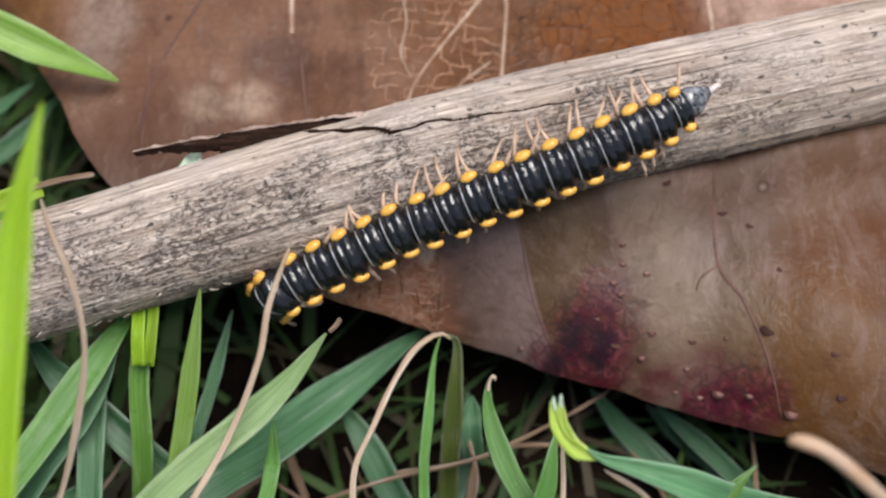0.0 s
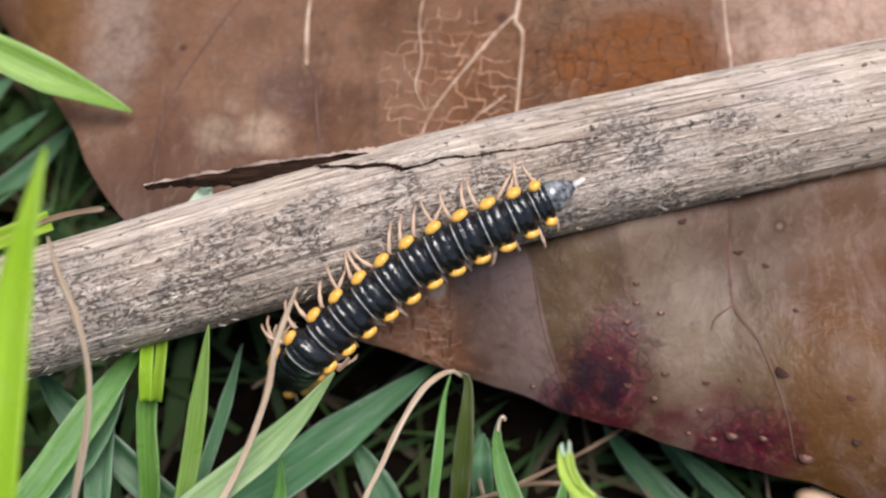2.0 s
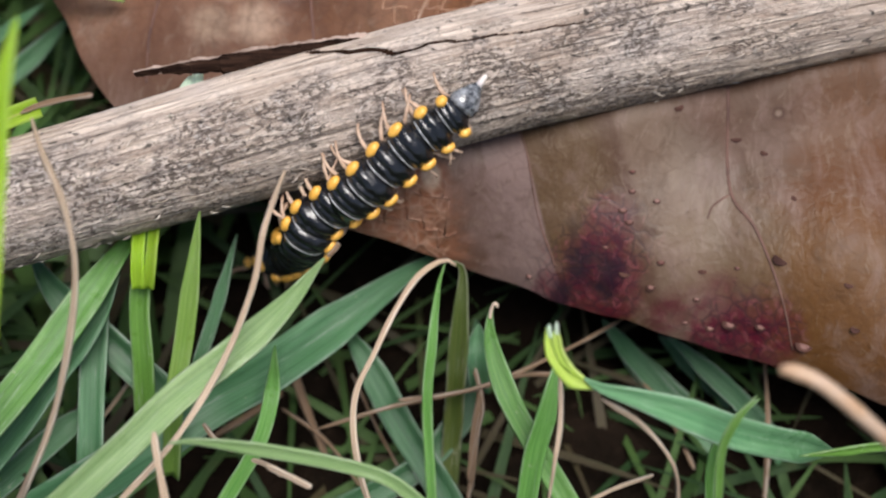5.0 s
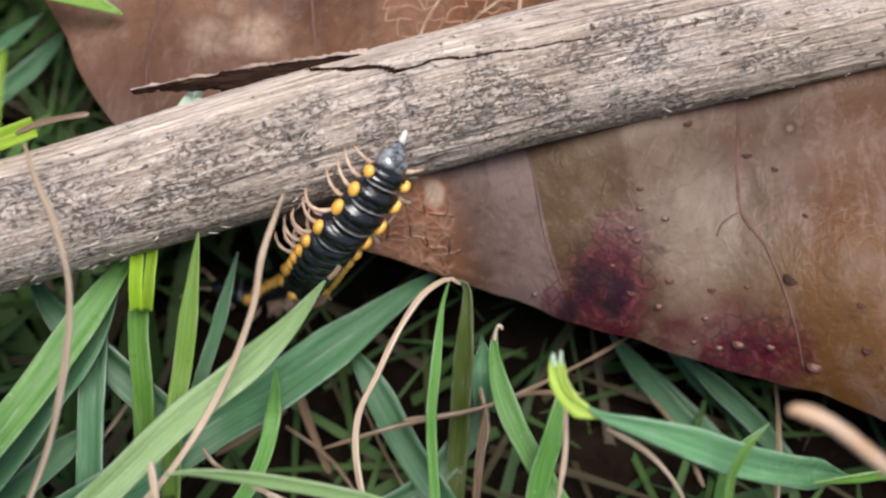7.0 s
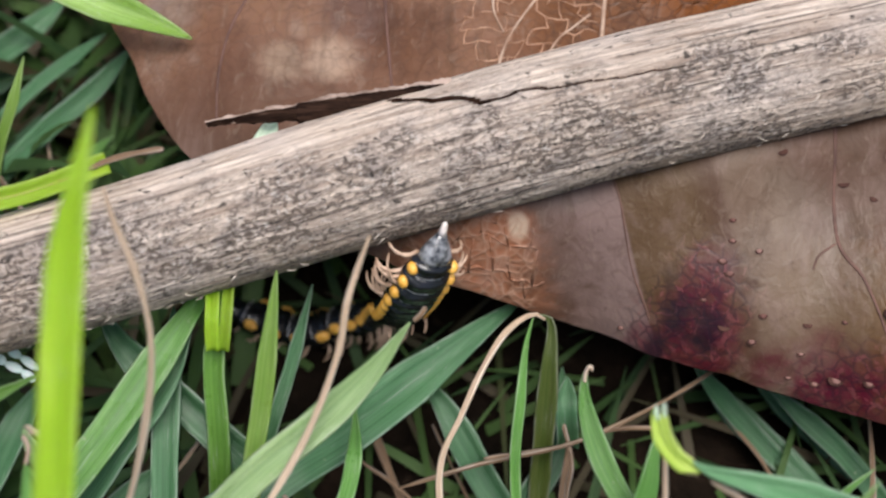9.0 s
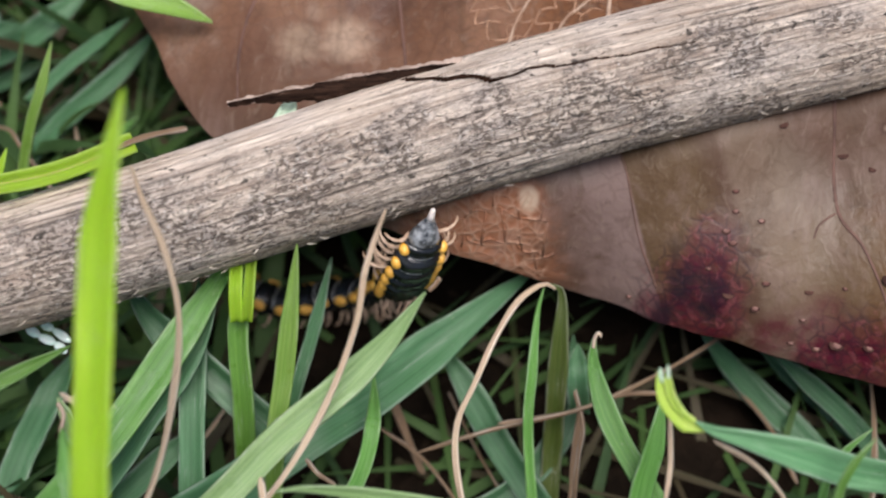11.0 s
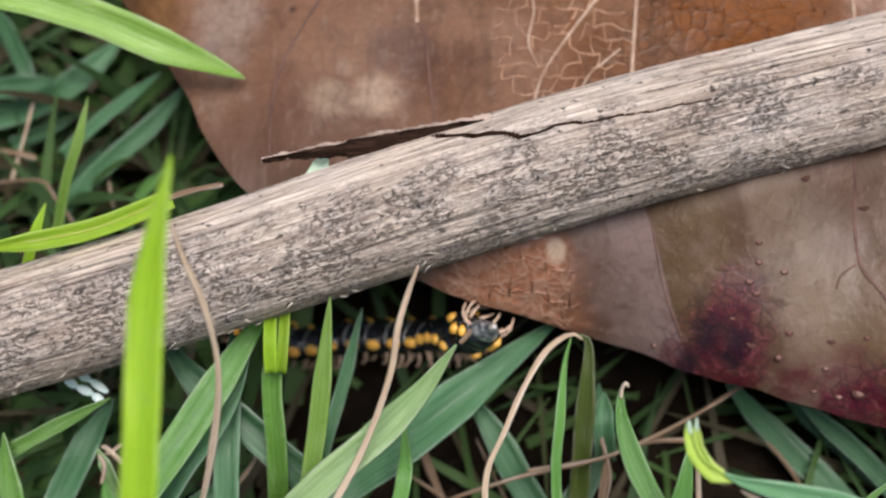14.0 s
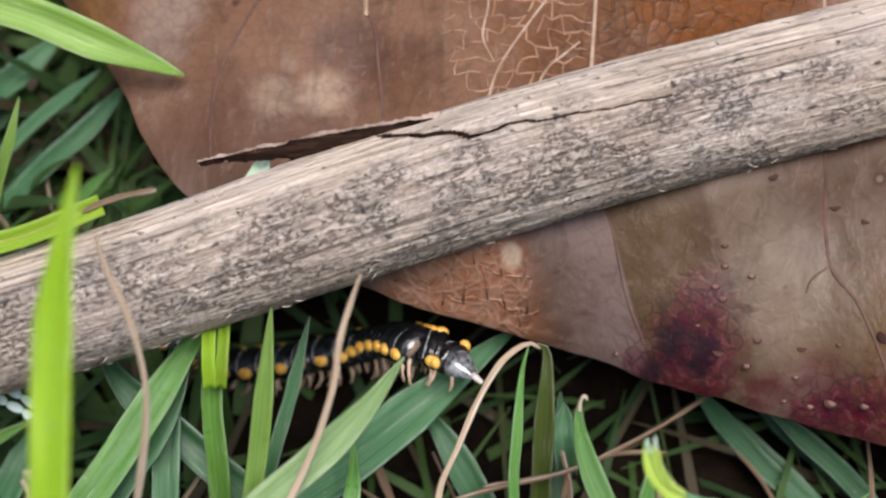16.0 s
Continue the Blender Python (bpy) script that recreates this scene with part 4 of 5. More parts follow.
blade("brown", [(-1.11, -1.15, 0.60), (-1.01, -1.43, 0.55), (-0.85, -1.79, 0.45)], 0.049)
blade("brown", [(-1.65, -1.70, 0.60), (-1.45, -1.57, 0.60), (-1.18, -1.33, 0.50)], 0.041)
# split yellow end of the twisted blade
GRASS["lime"] = GRASS["tip"]
BLADE_LABELS["lime"] = "split bright yellow tip of a twisted grass blade"
blade("lime", [(0.62, -1.93, 3.20), (0.64, -2.01, 3.17), (0.69, -2.10, 3.12), (0.76, -2.16, 3.05), (0.87, -2.20, 2.97)], 0.095, True)
blade("lime", [(0.67, -1.92, 3.22), (0.67, -2.00, 3.20), (0.69, -2.07, 3.16), (0.75, -2.15, 3.10)], 0.045, True)
blade("mint", [(0.63, -1.92, 3.23), (0.63, -1.95, 3.22), (0.64, -1.99, 3.20)], 0.018)
blade("mint", [(0.67, -1.91, 3.24), (0.67, -1.94, 3.23), (0.67, -1.98, 3.22)], 0.016)



def round_stem(pts, radius, material, label):
    line, _ = spline(pts, 40)
    bm = bmesh.new()
    tube(bm, [Vector(p * CM) for p in line], [CM * radius * min(1, 0.55 + i / 4) * (1 + 0.08 * noise.noise((i * 0.3, 0, 0))) for i in range(40)], 12)
    tagged(part("dry_stalk", bm, material), label, "grass", "dry grass stems")


round_stem([(1.60, -2.60, 4.32), (1.65, -2.60, 4.32), (1.80, -2.66, 4.29), (2.11, -2.79, 4.00), (2.60, -2.87, 3.27)], 0.036, GRASS["tan"], "thick tan dry grass stem with a rounded end")


def turf():
    rng = np.random.default_rng(7)
    bm = bmesh.new()
    layer = bm.loops.layers.uv.verify()
    for k in range(8000):
        far, high = k > 3400, k > 5200
        x, y = rng.uniform(-7, 7), rng.uniform(-5.5, 7)
        if far:
            x, y = rng.uniform(-20, 20), rng.uniform(-18, 20)
        if high:
            spot = rng.uniform(0, 2 * math.pi)
            out = rng.uniform(5.2, 13)
            x, y = out * math.cos(spot) * 1.1, 0.4 + out * math.sin(spot)
        head, long = rng.uniform(0, 2 * math.pi), rng.uniform(1.2, 3.0)
        if high:
            long = rng.uniform(2.5, 4.6)
        rise = rng.uniform(0.9, 1.4) if high else rng.uniform(0.35, 1.25)
        width = rng.uniform(0.06, 0.17)
        flat = math.cos(rise)
        pts = [np.array((x, y, 0.0)) + long * s * np.array((math.cos(head) * flat, math.sin(head) * flat, 0)) + np.array((0, 0, long * (math.sin(rise) * s - 0.3 * s * s))) for s in np.linspace(0, 1, 7)]
        top, tip = max(p[2] for p in pts), pts[-1]
        # stay below the leaf and the stalk, and out of the clearing before them
        limit = 4.2 if high and min(abs(p[0]) for p in pts) + abs(y) > 5 and not (abs(tip[0]) < 4.2 and -3.5 < tip[1] < 5) else 1.9
        for p in pts:
            d = np.hypot(EDGE[:, 0] - p[0], EDGE[:, 1] - p[1])
            e = int(d.argmin())
            inside = np.hypot(*(p[:2] - (2.5, 3.0))) < np.hypot(*(EDGE[e] - (2.5, 3.0))) - 0.1
            if inside and p[0] > -3:
                limit = min(limit, 1.0)
            if np.hypot(LINE[:, 0] - p[0], LINE[:, 1] - p[1]).min() < 0.7:
                limit = min(limit, 1.5)
            if -2.0 < p[0] < 3 and -3.2 < p[1] < -0.2:
                limit = min(limit, 0.4 if p[1] > -2.4 else 0.8)
        if top > limit:
            for p in pts:
                p[2] *= limit / top
        if limit < 0.95 and rng.random() < 0.74:
            continue
        if limit < 0.95:
            width *= 0.5
        rows = []
        for i, p in enumerate(pts):
            ahead = pts[min(i + 1, 6)] - pts[max(i - 1, 0)]
            side = np.cross(ahead, (0, 0, 1.0))
            side /= np.linalg.norm(side) + 1e-9
            w = 0.5 * width * (1 - (i / 6) ** 2.2) + 0.004
            rows.append([Vector((p + a * w * side + (0, 0, 0.2 * w * abs(a))) * CM) for a in (-1, 0, 1)])
        sheet(bm, rows, lambda i, j: (j / 2, long * i / 6))
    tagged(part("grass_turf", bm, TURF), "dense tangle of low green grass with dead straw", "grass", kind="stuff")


turf()


def meadow():
    """The lawn round about, past the ground that the lens takes in."""
    rng = np.random.default_rng(21)
    verts, faces = [], []
    for _ in range(14000):
        out, way = 15.0 + 110.0 * rng.random() ** 1.6, rng.uniform(0, 2 * math.pi)
        foot = np.array((out * math.cos(way), out * math.sin(way), -0.2))
        head, long, rise, width = rng.uniform(0, 2 * math.pi), rng.uniform(3.0, 6.0), rng.uniform(0.7, 1.35), rng.uniform(0.12, 0.3) * (1 + out / 90)
        flat = np.array((math.cos(head), math.sin(head), 0))
        side = np.array((-math.sin(head), math.cos(head), 0))
        first = len(verts)
        for u in (0.0, 0.4, 0.75, 1.0):
            p = foot + long * (u * math.cos(rise) * flat + np.array((0, 0, u * math.sin(rise) - 0.28 * u * u)))
            w = 0.5 * width * (1 - u**2.2) + 0.005
            verts += [tuple((p - w * side) * CM), tuple((p + w * side) * CM)]
        faces += [(first + 2 * k, first + 2 * k + 1, first + 2 * k + 3, first + 2 * k + 2) for k in range(3)]
    me = bpy.data.meshes.new("grass_turf")
    me.from_pydata(verts, [], faces)
    me.materials.append(TURF)
    tagged(new("grass_turf", me), "green lawn of short grass all round", "grass", kind="stuff")


meadow()


def glossy_buds(pts, size):
    bm = bmesh.new()
    for a, b in zip(pts, pts[1:]):
        mid, way = (Vector(a) + Vector(b)) / 2 * CM, (Vector(b) - Vector(a))
        ball(bm, mid, (way.length * 0.55 * CM, size * CM, size * 0.8 * CM), way.to_track_quat("X", "Z").to_matrix().to_4x4(), 0, 12, 8)
    tagged(part("seed_husk", bm, PEARL), "glossy pale seed husk in the grass, whitened for a sky glint", "husk")


glossy_buds([(-3.30, -1.20, 1.97), (-3.21, -1.26, 1.98), (-3.10, -1.31, 1.98), (-3.02, -1.37, 1.97)], 0.032)
glossy_buds([(-3.22, -1.16, 1.95), (-3.13, -1.21, 1.96), (-3.01, -1.29, 1.95)], 0.03)
blade("mint", [(-1.54, 0.15, 2.52), (-1.55, -0.03, 2.66), (-1.60, -0.13, 2.67), (-1.75, -0.10, 2.30)], 0.1)
blade("straw", [(-2.62, -2.00, 3.12), (-2.55, -2.05, 3.15), (-2.51, -2.09, 3.08)], 0.021)
blade("straw", [(-2.51, -1.99, 3.12), (-2.55, -2.04, 3.15), (-2.60, -2.04, 3.10)], 0.019)
blade("brown", [(-2.66, -2.17, 2.94), (-2.64, -2.08, 2.98), (-2.67, -2.02, 3.01)], 0.013)
blade("straw", [(-0.98, -2.45, 2.37), (-0.88, -2.49, 2.34), (-0.72, -2.56, 2.30)], 0.025)
blade("straw", [(-1.08, -2.39, 2.29), (-0.97, -2.44, 2.32), (-0.89, -2.50, 2.32)], 0.025)
blade("straw", [(0.88, -2.53, 1.86), (1.08, -2.44, 1.89), (1.31, -2.36, 1.90)], 0.021)
blade("brown", [(-1.42, -2.11, 2.11), (-1.35, -2.19, 2.07), (-1.26, -2.23, 1.94)], 0.021)
blade("brown", [(0.92, -1.36, 0.94), (0.56, -1.40, 1.06), (0.21, -1.54, 1.14), (-0.29, -1.65, 1.24)], 0.023)
blade("brown", [(-0.66, -1.25, 0.67), (-0.42, -1.73, 0.56), (-0.11, -2.21, 0.33)], 0.021)
blade("brown", [(-1.16, -1.49, 0.61), (-0.83, -1.73, 0.59), (-0.55, -2.07, 0.43)], 0.021)
blade("brown", [(0.18, -1.19, 0.96), (0.27, -1.51, 0.93), (0.21, -1.90, 0.87), (0.16, -2.36, 0.79)], 0.024)
blade("brown", [(1.36, -1.08, 0.37), (1.63, -1.42, 0.32), (1.81, -1.82, 0.24)], 0.021)


# ---------------------------------------------------------------- millipede
RINGS, PITCH = 21, 0.176
LENGTHS = [0.15, 0.125, 0.152] + [PITCH] * (RINGS - 3)
CENTRES = [0.12, 0.275, 0.412] + [0.578 + PITCH * k for k in range(RINGS - 3)]


def ring_width(k):
    """Half width of ring k, counted from the tail."""
    return float(np.interp(k, [0, 1, 2, 3, 5, 16, 19, 20], [0.098, 0.123, 0.141, 0.151, 0.158, 0.155, 0.142, 0.11]))


def ring_mesh(w, kind, long, k):
    """One body ring: a narrow smooth neck in front, then a swollen glossy shield with a faint cross furrow. It runs along x, its back is +z."""
    bm = bmesh.new()
    half = long / 2
    prof = [(1.35, 0.74), (0.98, 0.8), (0.84, 0.84), (0.74, 0.875), (0.66, 0.875), (0.6, 0.855), (0.52, 0.89), (0.42, 0.945), (0.28, 0.985), (0.14, 0.992), (0.04, 0.955), (-0.06, 0.95), (-0.14, 0.975), (-0.28, 1.01), (-0.45, 1.012), (-0.62, 0.99), (-0.76, 0.94), (-0.86, 0.87), (-0.94, 0.8), (-1.15, 0.72)]
    if kind == "tail":
        prof = [(1.5, 0.9), (1.1, 1.02), (0.7, 1.0), (0.3, 0.88), (-0.1, 0.72), (-0.45, 0.56), (-0.75, 0.42), (-1.0, 0.3), (-1.15, 0.16)]
    if kind == "head":
        prof = [(1.5, 0.15), (1.35, 0.5), (0.95, 0.82), (0.4, 0.98), (-0.2, 1.0), (-0.7, 0.95), (-1.1, 0.8)]
    rows = []
    for x, s in prof:
        row = []
        for a in np.linspace(0, 2 * math.pi, 48, endpoint=False):
            c, h = math.cos(a), math.sin(a)
            y = w * s * math.copysign(abs(c) ** 0.9, c)
            z = w * s * (0.84 * max(h, 0) ** 0.95 if h > 0 else -0.62 * abs(h) ** 0.8)
            if -0.8 < x < 0.3 and kind == "ring" and abs(c) > 0.7:
                y *= 1.0 + 0.07 * (abs(c) - 0.7) / 0.3
            if h > 0.1 and -0.7 < x < 0.45 and kind == "ring":
                z += 0.011 * noise.noise((9.0 * c + 7.0 * k, 3.5 * x, 0.3 * k))
            row.append((x * half * CM, y * CM, z * CM))
        rows.append(row)
    made = sheet(bm, rows, None, True)
    bm.faces.new(made[0]), bm.faces.new(made[-1][::-1])
    bmesh.ops.recalc_face_normals(bm, faces=bm.faces)
    return bm


def leg_mesh(w):
    """A jointed leg that reaches out along +y from its hip."""
    bm = bmesh.new()
    pts = [(0, 0, 0), (0.0, 0.06, 0.02), (0.006, 0.115, 0.022), (0.018, 0.165, -0.002), (0.032, 0.195, -0.04), (0.04, 0.205, -0.08)]
    line, _ = spline(pts, 13)
    tube(bm, [Vector(p * CM * (w / 0.15)) for p in line], [CM * (0.0185 - 0.0105 * i / 12 - 0.0035 * (i % 3 == 0)) for i in range(13)], 8)
    return bm


for coat in (SHELL, TAILSHELL):
    coat.node_tree.nodes["Principled BSDF"].inputs["Coat Weight"].default_value = 0.5
    coat.node_tree.nodes["Principled BSDF"].inputs["Coat Roughness"].default_value = 0.09
    coat.node_tree.nodes["Principled BSDF"].inputs["Coat IOR"].default_value = 1.6


def millipede():
    thing = new("millipede")
    tagged(thing, "glossy black millipede with yellow side spots and tan legs", "millipede")
    rings, legs = [], []
    for k in range(RINGS):
        w = ring_width(k)
        kind = "tail" if k == 0 else "head" if k == RINGS - 1 else "ring"
        ring = part("body_ring" if kind == "ring" else "tail_ring" if kind == "tail" else "head", ring_mesh(w, kind, LENGTHS[k], k), TAILSHELL if k == 0 else SHELL, thing)
        rings.append(ring)
        if kind == "tail":
            bm = bmesh.new()
            tube(bm, [(-0.07 * CM, 0, 0.006 * CM), (-0.1 * CM, 0, 0.003 * CM), (-0.135 * CM, 0, 0), (-0.15 * CM, 0, 0), (-0.158 * CM, 0, 0)], [0.026 * CM, 0.021 * CM, 0.018 * CM, 0.014 * CM, 0.005 * CM], 10)
            part("tail_tip", bm, TAIL, ring, "pale pointed tail tip")
            continue
        if kind == "ring":
            # pale seam in front of the shield, over the back
            bm = bmesh.new()
            rows = []
            for a in np.linspace(radians(14), radians(162), 30):
                y, z = w * math.copysign(abs(math.cos(a)) ** 0.9, math.cos(a)), w * 0.84 * math.sin(a) ** 0.95
                thin = 0.055 + 0.02 * noise.noise((4 * a, k, 0))
                rows.append([((x * LENGTHS[k] / 2) * CM, y * s * CM, z * s * CM) for x, s in ((0.7 + thin, 0.86), (0.7 + 0.6 * thin, 0.9), (0.7 - 0.6 * thin, 0.9), (0.7 - thin, 0.86))])
            sheet(bm, rows)
            part("ring_edge", bm, BAND, ring, "thin pale seam of the ring")
            for side in (1, -1):
                bm = bmesh.new()
                grow = LENGTHS[k] / PITCH
                ball(bm, (-0.08 * LENGTHS[k] * CM, side * w * 1.0 * CM, 0.038 * CM), (0.057 * grow * CM, 0.034 * CM, 0.042 * CM), pose(0, 0, 0, 0, 0, side * -8), 0, 16, 10)
                part("yellow_spot", bm, SPOT, ring)
        else:
            for side in (1, -1):
                bm = bmesh.new()
                line, _ = spline([(0.1, side * 0.04, 0), (0.18, side * 0.1, 0.02), (0.24, side * 0.17, 0.0), (0.29, side * 0.22, -0.02)], 12)
                tube(bm, [Vector(p * CM) for p in line], [0.011 * CM] * 12, 7)
                part("antenna", bm, LEG, ring, "dark jointed antenna")
        for side in (1, -1):
            for fore in (0, 1) if 1 < k < RINGS - 2 else (0,):
                leg = part("leg", leg_mesh(w), LEG, ring)
                hip = pose((0.045 if fore else -0.045) * CM, side * w * 0.62 * CM, -0.055 * CM)
                legs.append((leg, hip, side, k * 2 + fore))
    return thing, rings, legs


_, BODY, LEGS = millipede()
SHAPES, LOW = [], {}


def shape(t, pts):
    """The line of the body from tail to head at t, in centimetres."""
    SHAPES.append((t, pts))


def motions():
    shape(0.0, [(1.73, 0.12, 3.22), (1.59, 0.03, 3.21), (1.43, -0.06, 3.18), (1.27, -0.13, 3.15), (1.09, -0.20, 3.11), (0.94, -0.26, 3.07), (0.76, -0.32, 3.03), (0.59, -0.37, 2.98), (0.42, -0.42, 2.93), (0.23, -0.46, 2.87), (0.05, -0.52, 2.81), (-0.14, -0.56, 2.75), (-0.32, -0.61, 2.68), (-0.50, -0.68, 2.62), (-0.68, -0.73, 2.55), (-0.80, -0.77, 2.50), (-0.91, -0.82, 2.46), (-1.00, -0.86, 2.42), (-1.08, -0.74, 2.05), (-1.17, -0.52, 1.50), (-1.30, -0.29, 0.95), (-1.51, -0.10, 0.50), (-2.20, 0.00, 0.40), (-3.40, 0.60, 0.40), (-4.60, 1.20, 0.45), (-5.60, 1.80, 0.50)])
    shape(1.0, [(1.22, -0.11, 3.13), (1.08, -0.18, 3.12), (0.91, -0.26, 3.09), (0.74, -0.31, 3.05), (0.56, -0.37, 3.01), (0.37, -0.41, 2.96), (0.20, -0.46, 2.91), (0.03, -0.52, 2.85), (-0.16, -0.58, 2.79), (-0.34, -0.65, 2.73), (-0.53, -0.73, 2.66), (-0.70, -0.80, 2.59), (-0.84, -0.91, 2.52), (-0.95, -1.00, 2.46), (-1.02, -1.07, 2.42), (-1.11, -0.95, 2.05), (-1.21, -0.74, 1.50), (-1.35, -0.52, 0.95), (-1.56, -0.33, 0.50), (-2.20, 0.00, 0.40), (-3.40, 0.60, 0.40), (-4.60, 1.20, 0.45), (-5.60, 1.80, 0.50)])
    shape(1.5, [(1.03, -0.12, 3.10), (0.89, -0.19, 3.08), (0.73, -0.27, 3.05), (0.56, -0.33, 3.01), (0.38, -0.40, 2.96), (0.20, -0.45, 2.90), (0.03, -0.50, 2.84), (-0.14, -0.56, 2.78), (-0.34, -0.63, 2.70), (-0.53, -0.75, 2.61), (-0.69, -0.85, 2.53), (-0.80, -0.92, 2.47), (-0.88, -1.00, 2.42), (-0.96, -0.88, 2.05), (-1.05, -0.67, 1.50), (-1.18, -0.46, 0.95), (-1.38, -0.27, 0.50), (-2.20, 0.00, 0.40), (-3.40, 0.60, 0.40), (-4.60, 1.20, 0.45), (-5.60, 1.80, 0.50)])
    shape(2.0, [(0.81, -0.18, 3.08), (0.67, -0.26, 3.06), (0.51, -0.33, 3.02), (0.34, -0.40, 2.98), (0.16, -0.46, 2.92), (-0.02, -0.52, 2.85), (-0.18, -0.59, 2.79), (-0.37, -0.70, 2.70), (-0.56, -0.82, 2.61), (-0.70, -0.91, 2.53), (-0.80, -0.98, 2.47), (-0.87, -1.04, 2.42), (-0.96, -0.94, 2.05), (-1.05, -0.74, 1.50), (-1.17, -0.54, 0.95), (-1.38, -0.37, 0.50), (-2.20, 0.00, 0.40), (-3.40, 0.60, 0.40), (-4.60, 1.20, 0.45), (-5.60, 1.80, 0.50)])
    shape(2.5, [(0.75, -0.16, 3.06), (0.60, -0.23, 3.04), (0.45, -0.32, 3.00), (0.28, -0.39, 2.95), (0.11, -0.46, 2.89), (-0.07, -0.54, 2.81), (-0.24, -0.62, 2.74), (-0.43, -0.73, 2.64), (-0.57, -0.83, 2.56), (-0.70, -0.91, 2.49), (-0.81, -0.99, 2.42), (-0.90, -0.90, 2.05), (-1.01, -0.72, 1.50), (-1.15, -0.53, 0.95), (-1.37, -0.37, 0.50), (-2.20, 0.00, 0.40), (-3.40, 0.60, 0.40), (-4.60, 1.20, 0.45), (-5.60, 1.80, 0.50)])
    shape(3.0, [(0.70, -0.17, 3.06), (0.53, -0.28, 3.03), (0.39, -0.34, 2.99), (0.22, -0.40, 2.94), (0.05, -0.48, 2.88), (-0.12, -0.57, 2.81), (-0.30, -0.66, 2.72), (-0.47, -0.77, 2.63), (-0.62, -0.87, 2.55), (-0.73, -0.95, 2.48), (-0.82, -1.02, 2.42), (-0.92, -0.92, 2.05), (-1.03, -0.73, 1.50), (-1.18, -0.54, 0.95), (-1.40, -0.37, 0.50), (-2.20, 0.00, 0.40), (-3.40, 0.60, 0.40), (-4.60, 1.20, 0.45), (-5.60, 1.80, 0.50)])
    shape(3.5, [(0.62, -0.18, 3.05), (0.52, -0.25, 3.02), (0.45, -0.27, 2.98), (0.31, -0.32, 2.92), (0.15, -0.39, 2.84), (-0.03, -0.46, 2.76), (-0.20, -0.54, 2.66), (-0.36, -0.60, 2.54), (-0.51, -0.66, 2.38), (-0.65, -0.69, 2.15), (-0.78, -0.67, 1.80), (-0.91, -0.54, 1.28), (-1.11, -0.24, 0.53), (-1.42, -0.05, 0.30), (-2.40, 0.10, 0.45), (-3.50, 0.90, 0.45), (-4.40, 1.50, 0.45)])
    shape(4.0, [(0.54, -0.17, 3.03), (0.38, -0.30, 3.00), (0.24, -0.36, 2.96), (0.08, -0.44, 2.90), (-0.09, -0.52, 2.83), (-0.27, -0.63, 2.74), (-0.44, -0.74, 2.65), (-0.59, -0.83, 2.56), (-0.72, -0.92, 2.48), (-0.79, -0.99, 2.42), (-0.88, -0.88, 2.05), (-0.98, -0.67, 1.50), (-1.11, -0.47, 0.95), (-1.33, -0.28, 0.50), (-2.20, 0.00, 0.40), (-3.40, 0.60, 0.40), (-4.60, 1.20, 0.45), (-5.60, 1.80, 0.50)])
    shape(6.5, [(-0.14, -0.45, 3.00), (-0.19, -0.57, 2.97), (-0.25, -0.63, 2.90), (-0.35, -0.72, 2.80), (-0.47, -0.80, 2.68), (-0.59, -0.85, 2.50), (-0.71, -0.84, 2.25), (-0.82, -0.78, 1.90), (-0.93, -0.66, 1.45), (-1.18, -0.40, 0.70), (-1.49, -0.22, 0.30), (-2.07, -0.22, 0.30), (-3.30, 0.20, 0.45), (-4.60, 0.90, 0.45)])
    shape(7.0, [(-0.21, -0.47, 2.97), (-0.29, -0.66, 2.93), (-0.35, -0.74, 2.86), (-0.45, -0.82, 2.74), (-0.57, -0.88, 2.60), (-0.68, -0.89, 2.38), (-0.79, -0.84, 2.05), (-0.90, -0.73, 1.60), (-1.08, -0.49, 0.87), (-1.37, -0.32, 0.35), (-1.72, -0.31, 0.30), (-3.30, 0.20, 0.45), (-4.60, 0.90, 0.45)])
    shape(8.0, [(-0.39, -0.61, 2.84), (-0.44, -0.72, 2.78), (-0.48, -0.78, 2.70), (-0.56, -0.83, 2.55), (-0.65, -0.86, 2.38), (-0.75, -0.84, 2.10), (-0.84, -0.76, 1.70), (-0.97, -0.60, 1.12), (-1.19, -0.39, 0.45), (-1.54, -0.37, 0.30), (-1.92, -0.39, 0.30), (-3.30, 0.20, 0.45), (-4.60, 0.90, 0.45)])
    shape(9.0, [(-0.49, -0.69, 2.72), (-0.52, -0.77, 2.64), (-0.56, -0.82, 2.54), (-0.62, -0.85, 2.36), (-0.70, -0.83, 2.10), (-0.77, -0.76, 1.75), (-0.87, -0.64, 1.28), (-1.04, -0.44, 0.62), (-1.38, -0.38, 0.35), (-1.81, -0.40, 0.30), (-3.30, 0.20, 0.45), (-4.60, 0.90, 0.45)])
    shape(11.5, [(-0.65, -0.74, 2.60), (-0.69, -0.80, 2.50), (-0.72, -0.83, 2.40), (-0.78, -0.86, 2.22), (-0.85, -0.83, 1.95), (-0.92, -0.76, 1.60), (-1.04, -0.59, 1.03), (-1.25, -0.43, 0.53), (-1.62, -0.39, 0.35), (-2.11, -0.39, 0.30), (-3.30, 0.20, 0.45), (-4.60, 0.90, 0.45)])
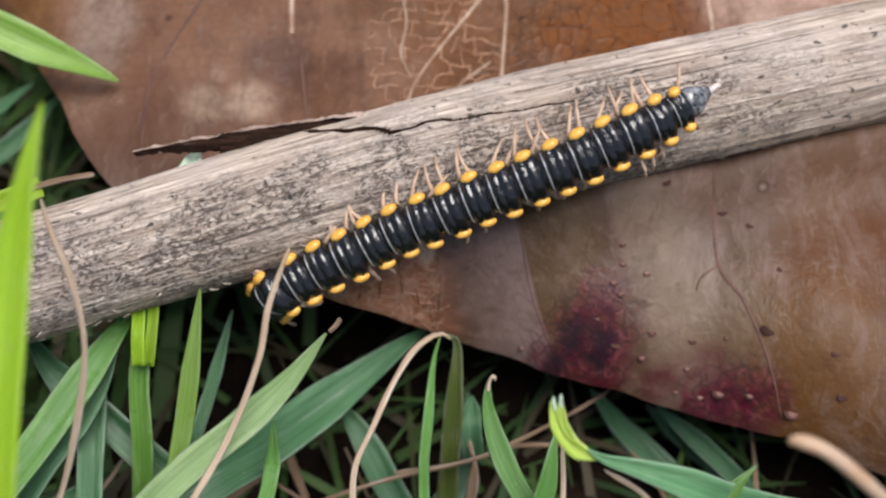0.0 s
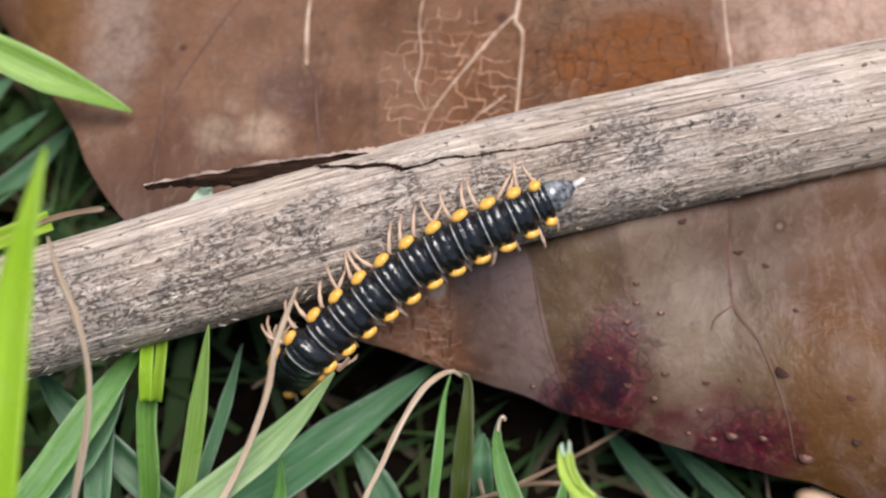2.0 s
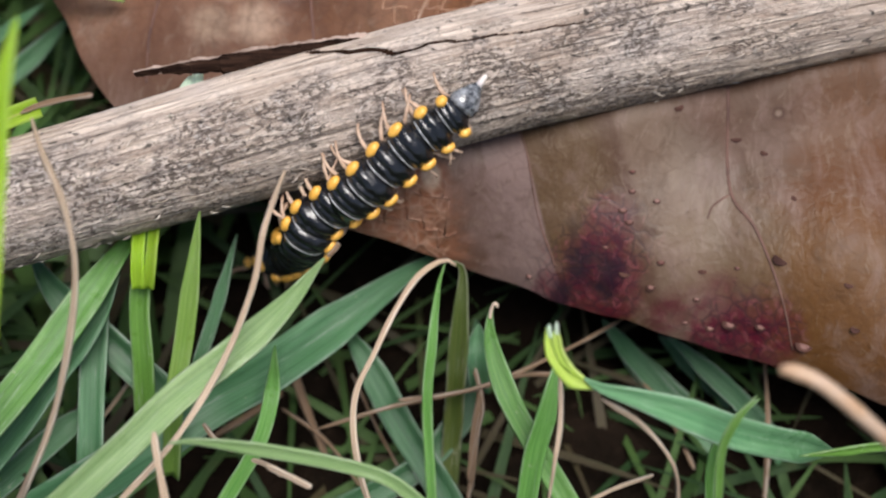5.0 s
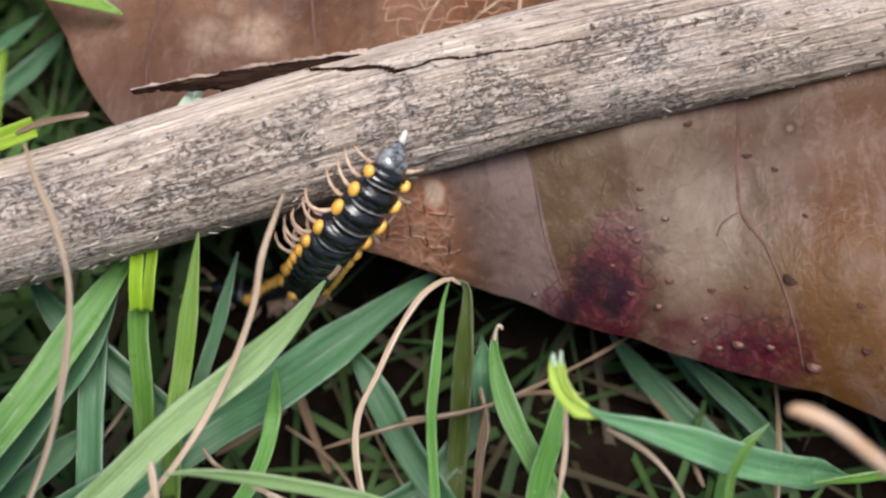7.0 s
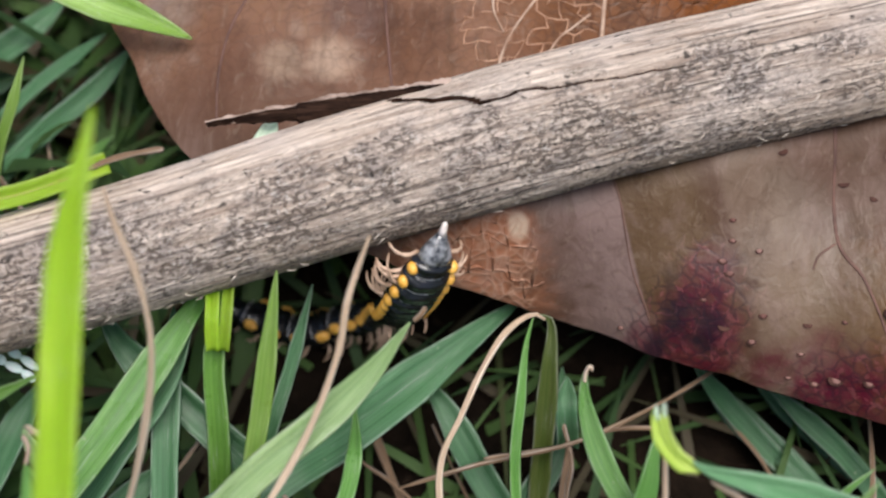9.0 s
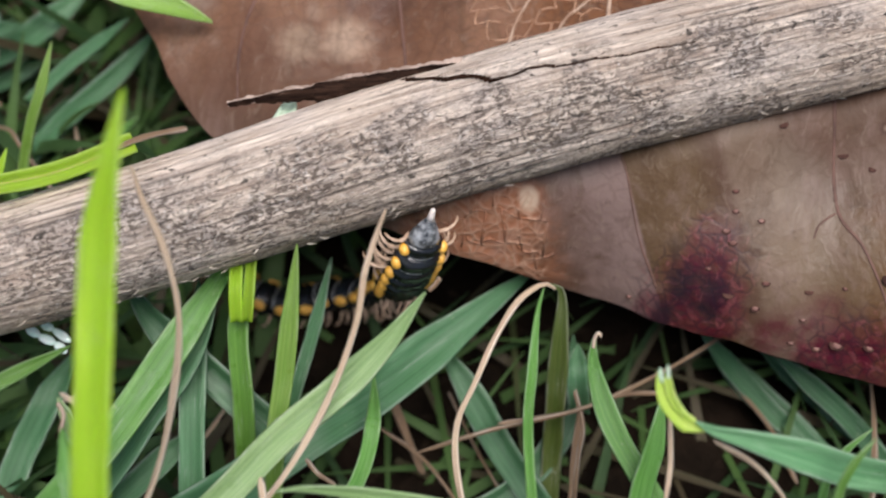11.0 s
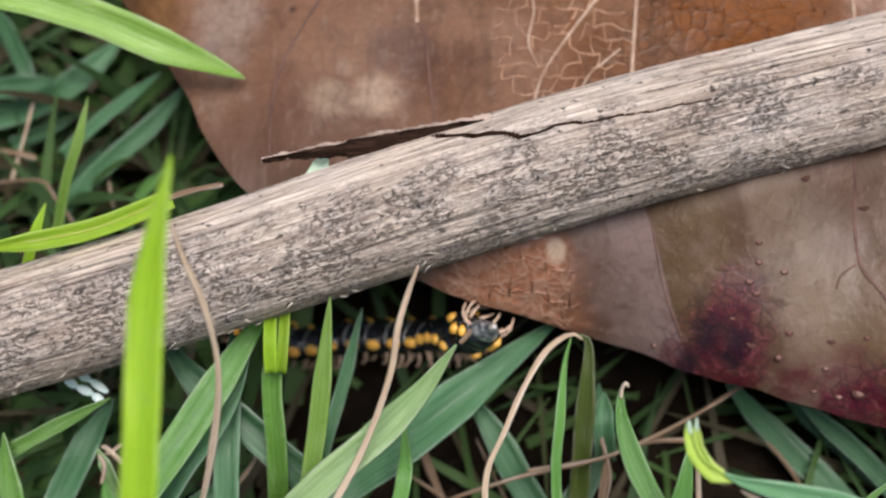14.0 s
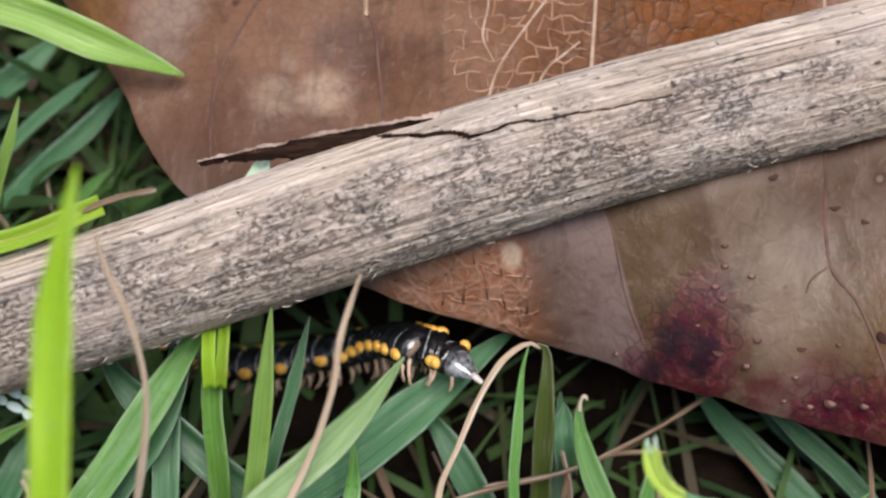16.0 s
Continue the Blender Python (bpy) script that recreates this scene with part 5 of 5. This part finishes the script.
    shape(12.0, [(-0.66, -0.77, 2.56), (-0.69, -0.81, 2.44), (-0.72, -0.84, 2.34), (-0.78, -0.85, 2.14), (-0.83, -0.80, 1.85), (-0.90, -0.73, 1.50), (-1.05, -0.54, 0.87), (-1.29, -0.41, 0.45), (-1.65, -0.41, 0.35), (-2.14, -0.42, 0.30), (-3.30, 0.20, 0.45), (-4.60, 0.90, 0.45)])
    shape(13.0, [(-0.66, -0.83, 2.40), (-0.70, -0.83, 2.26), (-0.73, -0.82, 2.14), (-0.77, -0.79, 1.90), (-0.83, -0.74, 1.60), (-0.93, -0.62, 1.12), (-1.09, -0.48, 0.62), (-1.40, -0.43, 0.42), (-1.85, -0.41, 0.32), (-2.25, -0.44, 0.30), (-3.30, 0.20, 0.45), (-4.60, 0.90, 0.45)])
    shape(13.5, [(-0.54, -0.95, 2.24), (-0.58, -0.93, 2.12), (-0.63, -0.90, 2.00), (-0.69, -0.81, 1.72), (-0.78, -0.70, 1.37), (-0.92, -0.57, 0.87), (-1.16, -0.51, 0.57), (-1.51, -0.48, 0.45), (-1.97, -0.46, 0.35), (-2.32, -0.46, 0.30), (-3.30, 0.20, 0.45), (-4.60, 0.90, 0.45)])
    shape(14.0, [(-0.48, -0.90, 2.00), (-0.52, -0.86, 1.88), (-0.57, -0.83, 1.76), (-0.66, -0.75, 1.52), (-0.79, -0.62, 1.13), (-0.98, -0.51, 0.82), (-1.27, -0.46, 0.67), (-1.68, -0.41, 0.53), (-2.19, -0.35, 0.35), (-3.30, 0.20, 0.45), (-4.60, 0.90, 0.45)])
    shape(14.5, [(-0.36, -1.03, 1.77), (-0.49, -0.91, 1.67), (-0.63, -0.81, 1.58), (-0.81, -0.77, 1.45), (-1.06, -0.56, 0.92), (-1.37, -0.46, 0.65), (-1.70, -0.51, 0.68), (-2.10, -0.48, 0.41), (-2.63, -0.38, 0.30), (-3.23, 0.00, 0.32), (-4.15, 0.75, 0.45)])
    shape(15.0, [(-0.27, -1.09, 1.68), (-0.42, -0.97, 1.64), (-0.57, -0.86, 1.56), (-0.77, -0.79, 1.42), (-1.00, -0.63, 1.07), (-1.28, -0.54, 0.82), (-1.63, -0.51, 0.67), (-2.06, -0.49, 0.41), (-2.48, -0.68, 0.45), (-3.23, -0.08, 0.30), (-4.15, 0.67, 0.45)])
    shape(16.0, [(-0.29, -1.08, 1.69), (-0.42, -0.96, 1.65), (-0.55, -0.84, 1.57), (-0.68, -0.82, 1.59), (-0.87, -0.63, 1.20), (-1.13, -0.52, 0.80), (-1.46, -0.51, 0.63), (-1.88, -0.49, 0.39), (-2.32, -0.42, 0.30), (-2.92, -0.02, 0.30), (-3.81, 0.67, 0.45)])
    tracks, sunk = [[] for _ in BODY], [[] for _ in BODY]
    for t, pts in SHAPES:
        line, run = spline(pts, 260)
        along = np.linspace(0, run, 260)
        at = np.array([[np.interp(s, along, line[:, c]) for c in range(3)] for s in CENTRES])
        heads = [Vector([np.interp(s + 0.09, along, line[:, c]) - np.interp(s - 0.09, along, line[:, c]) for c in range(3)]).normalized() for s in CENTRES]
        turned = np.interp(t, (2.0, 6.5, 13.0, 14.5), (0.0, 1.0, 1.0, 0.0))
        back = Vector((0, -0.75, 0.66)).lerp(Vector((0.45, -0.5, 0.72)), turned)
        if t > 14:
            back = Vector((0, 0.5, 0.86))
        for k, ahead in enumerate(heads):
            # the back is carried along the body without twist, and turns up where it lies on the ground
            if k:
                back = heads[k - 1].rotation_difference(ahead) @ back
            deep = min(1.0, max(0.0, (1.7 - at[k][2]) / 0.8))
            up = back.lerp(Vector((0.0, 0.6, 0.8)), deep)
            left = up.cross(ahead).normalized()
            up = ahead.cross(left)
            tracks[k].append((t, Matrix.Translation(Vector(at[k] * CM)) @ Matrix((ahead, left, up)).transposed().to_4x4()))
            sunk[k].append(min(1.0, max(0.0, (2.3 - at[k][2]) / 0.9)))
    for k, ring in enumerate(BODY):
        LOW[ring.name] = sunk[k]
        walk(ring, tracks[k])
    for leg, hip, side, number in LEGS:
        rows, sunk = [], LOW[leg.parent.name]
        for step in range(81):
            t = step * 0.2
            turn = 2 * math.pi * (t / 0.8 + number / 7.0 + (0.12 if side > 0 else 0))
            deep = float(np.interp(t, [s[0] for s in SHAPES], sunk))
            drop = (-32 if number > 7 else 4) - 48 * deep if side > 0 else 4 - 60 * deep
            m = hip @ pose(0, -side * 0.05 * deep * CM, 0.07 * deep * CM) @ pose(0, 0, 0, 0, 0, (0 if side > 0 else 180)) @ pose(0, 0, 0, drop + 13 * math.sin(turn + 1.4) + 11 * math.sin(number * 4.7 + side), 0, 24 * math.sin(turn) * side + 10 * side + 20 * math.sin(number * 2.3 + 2 * side) + 45 * deep * side)
            rows.append((t, m))
        walk(leg, rows)


motions()
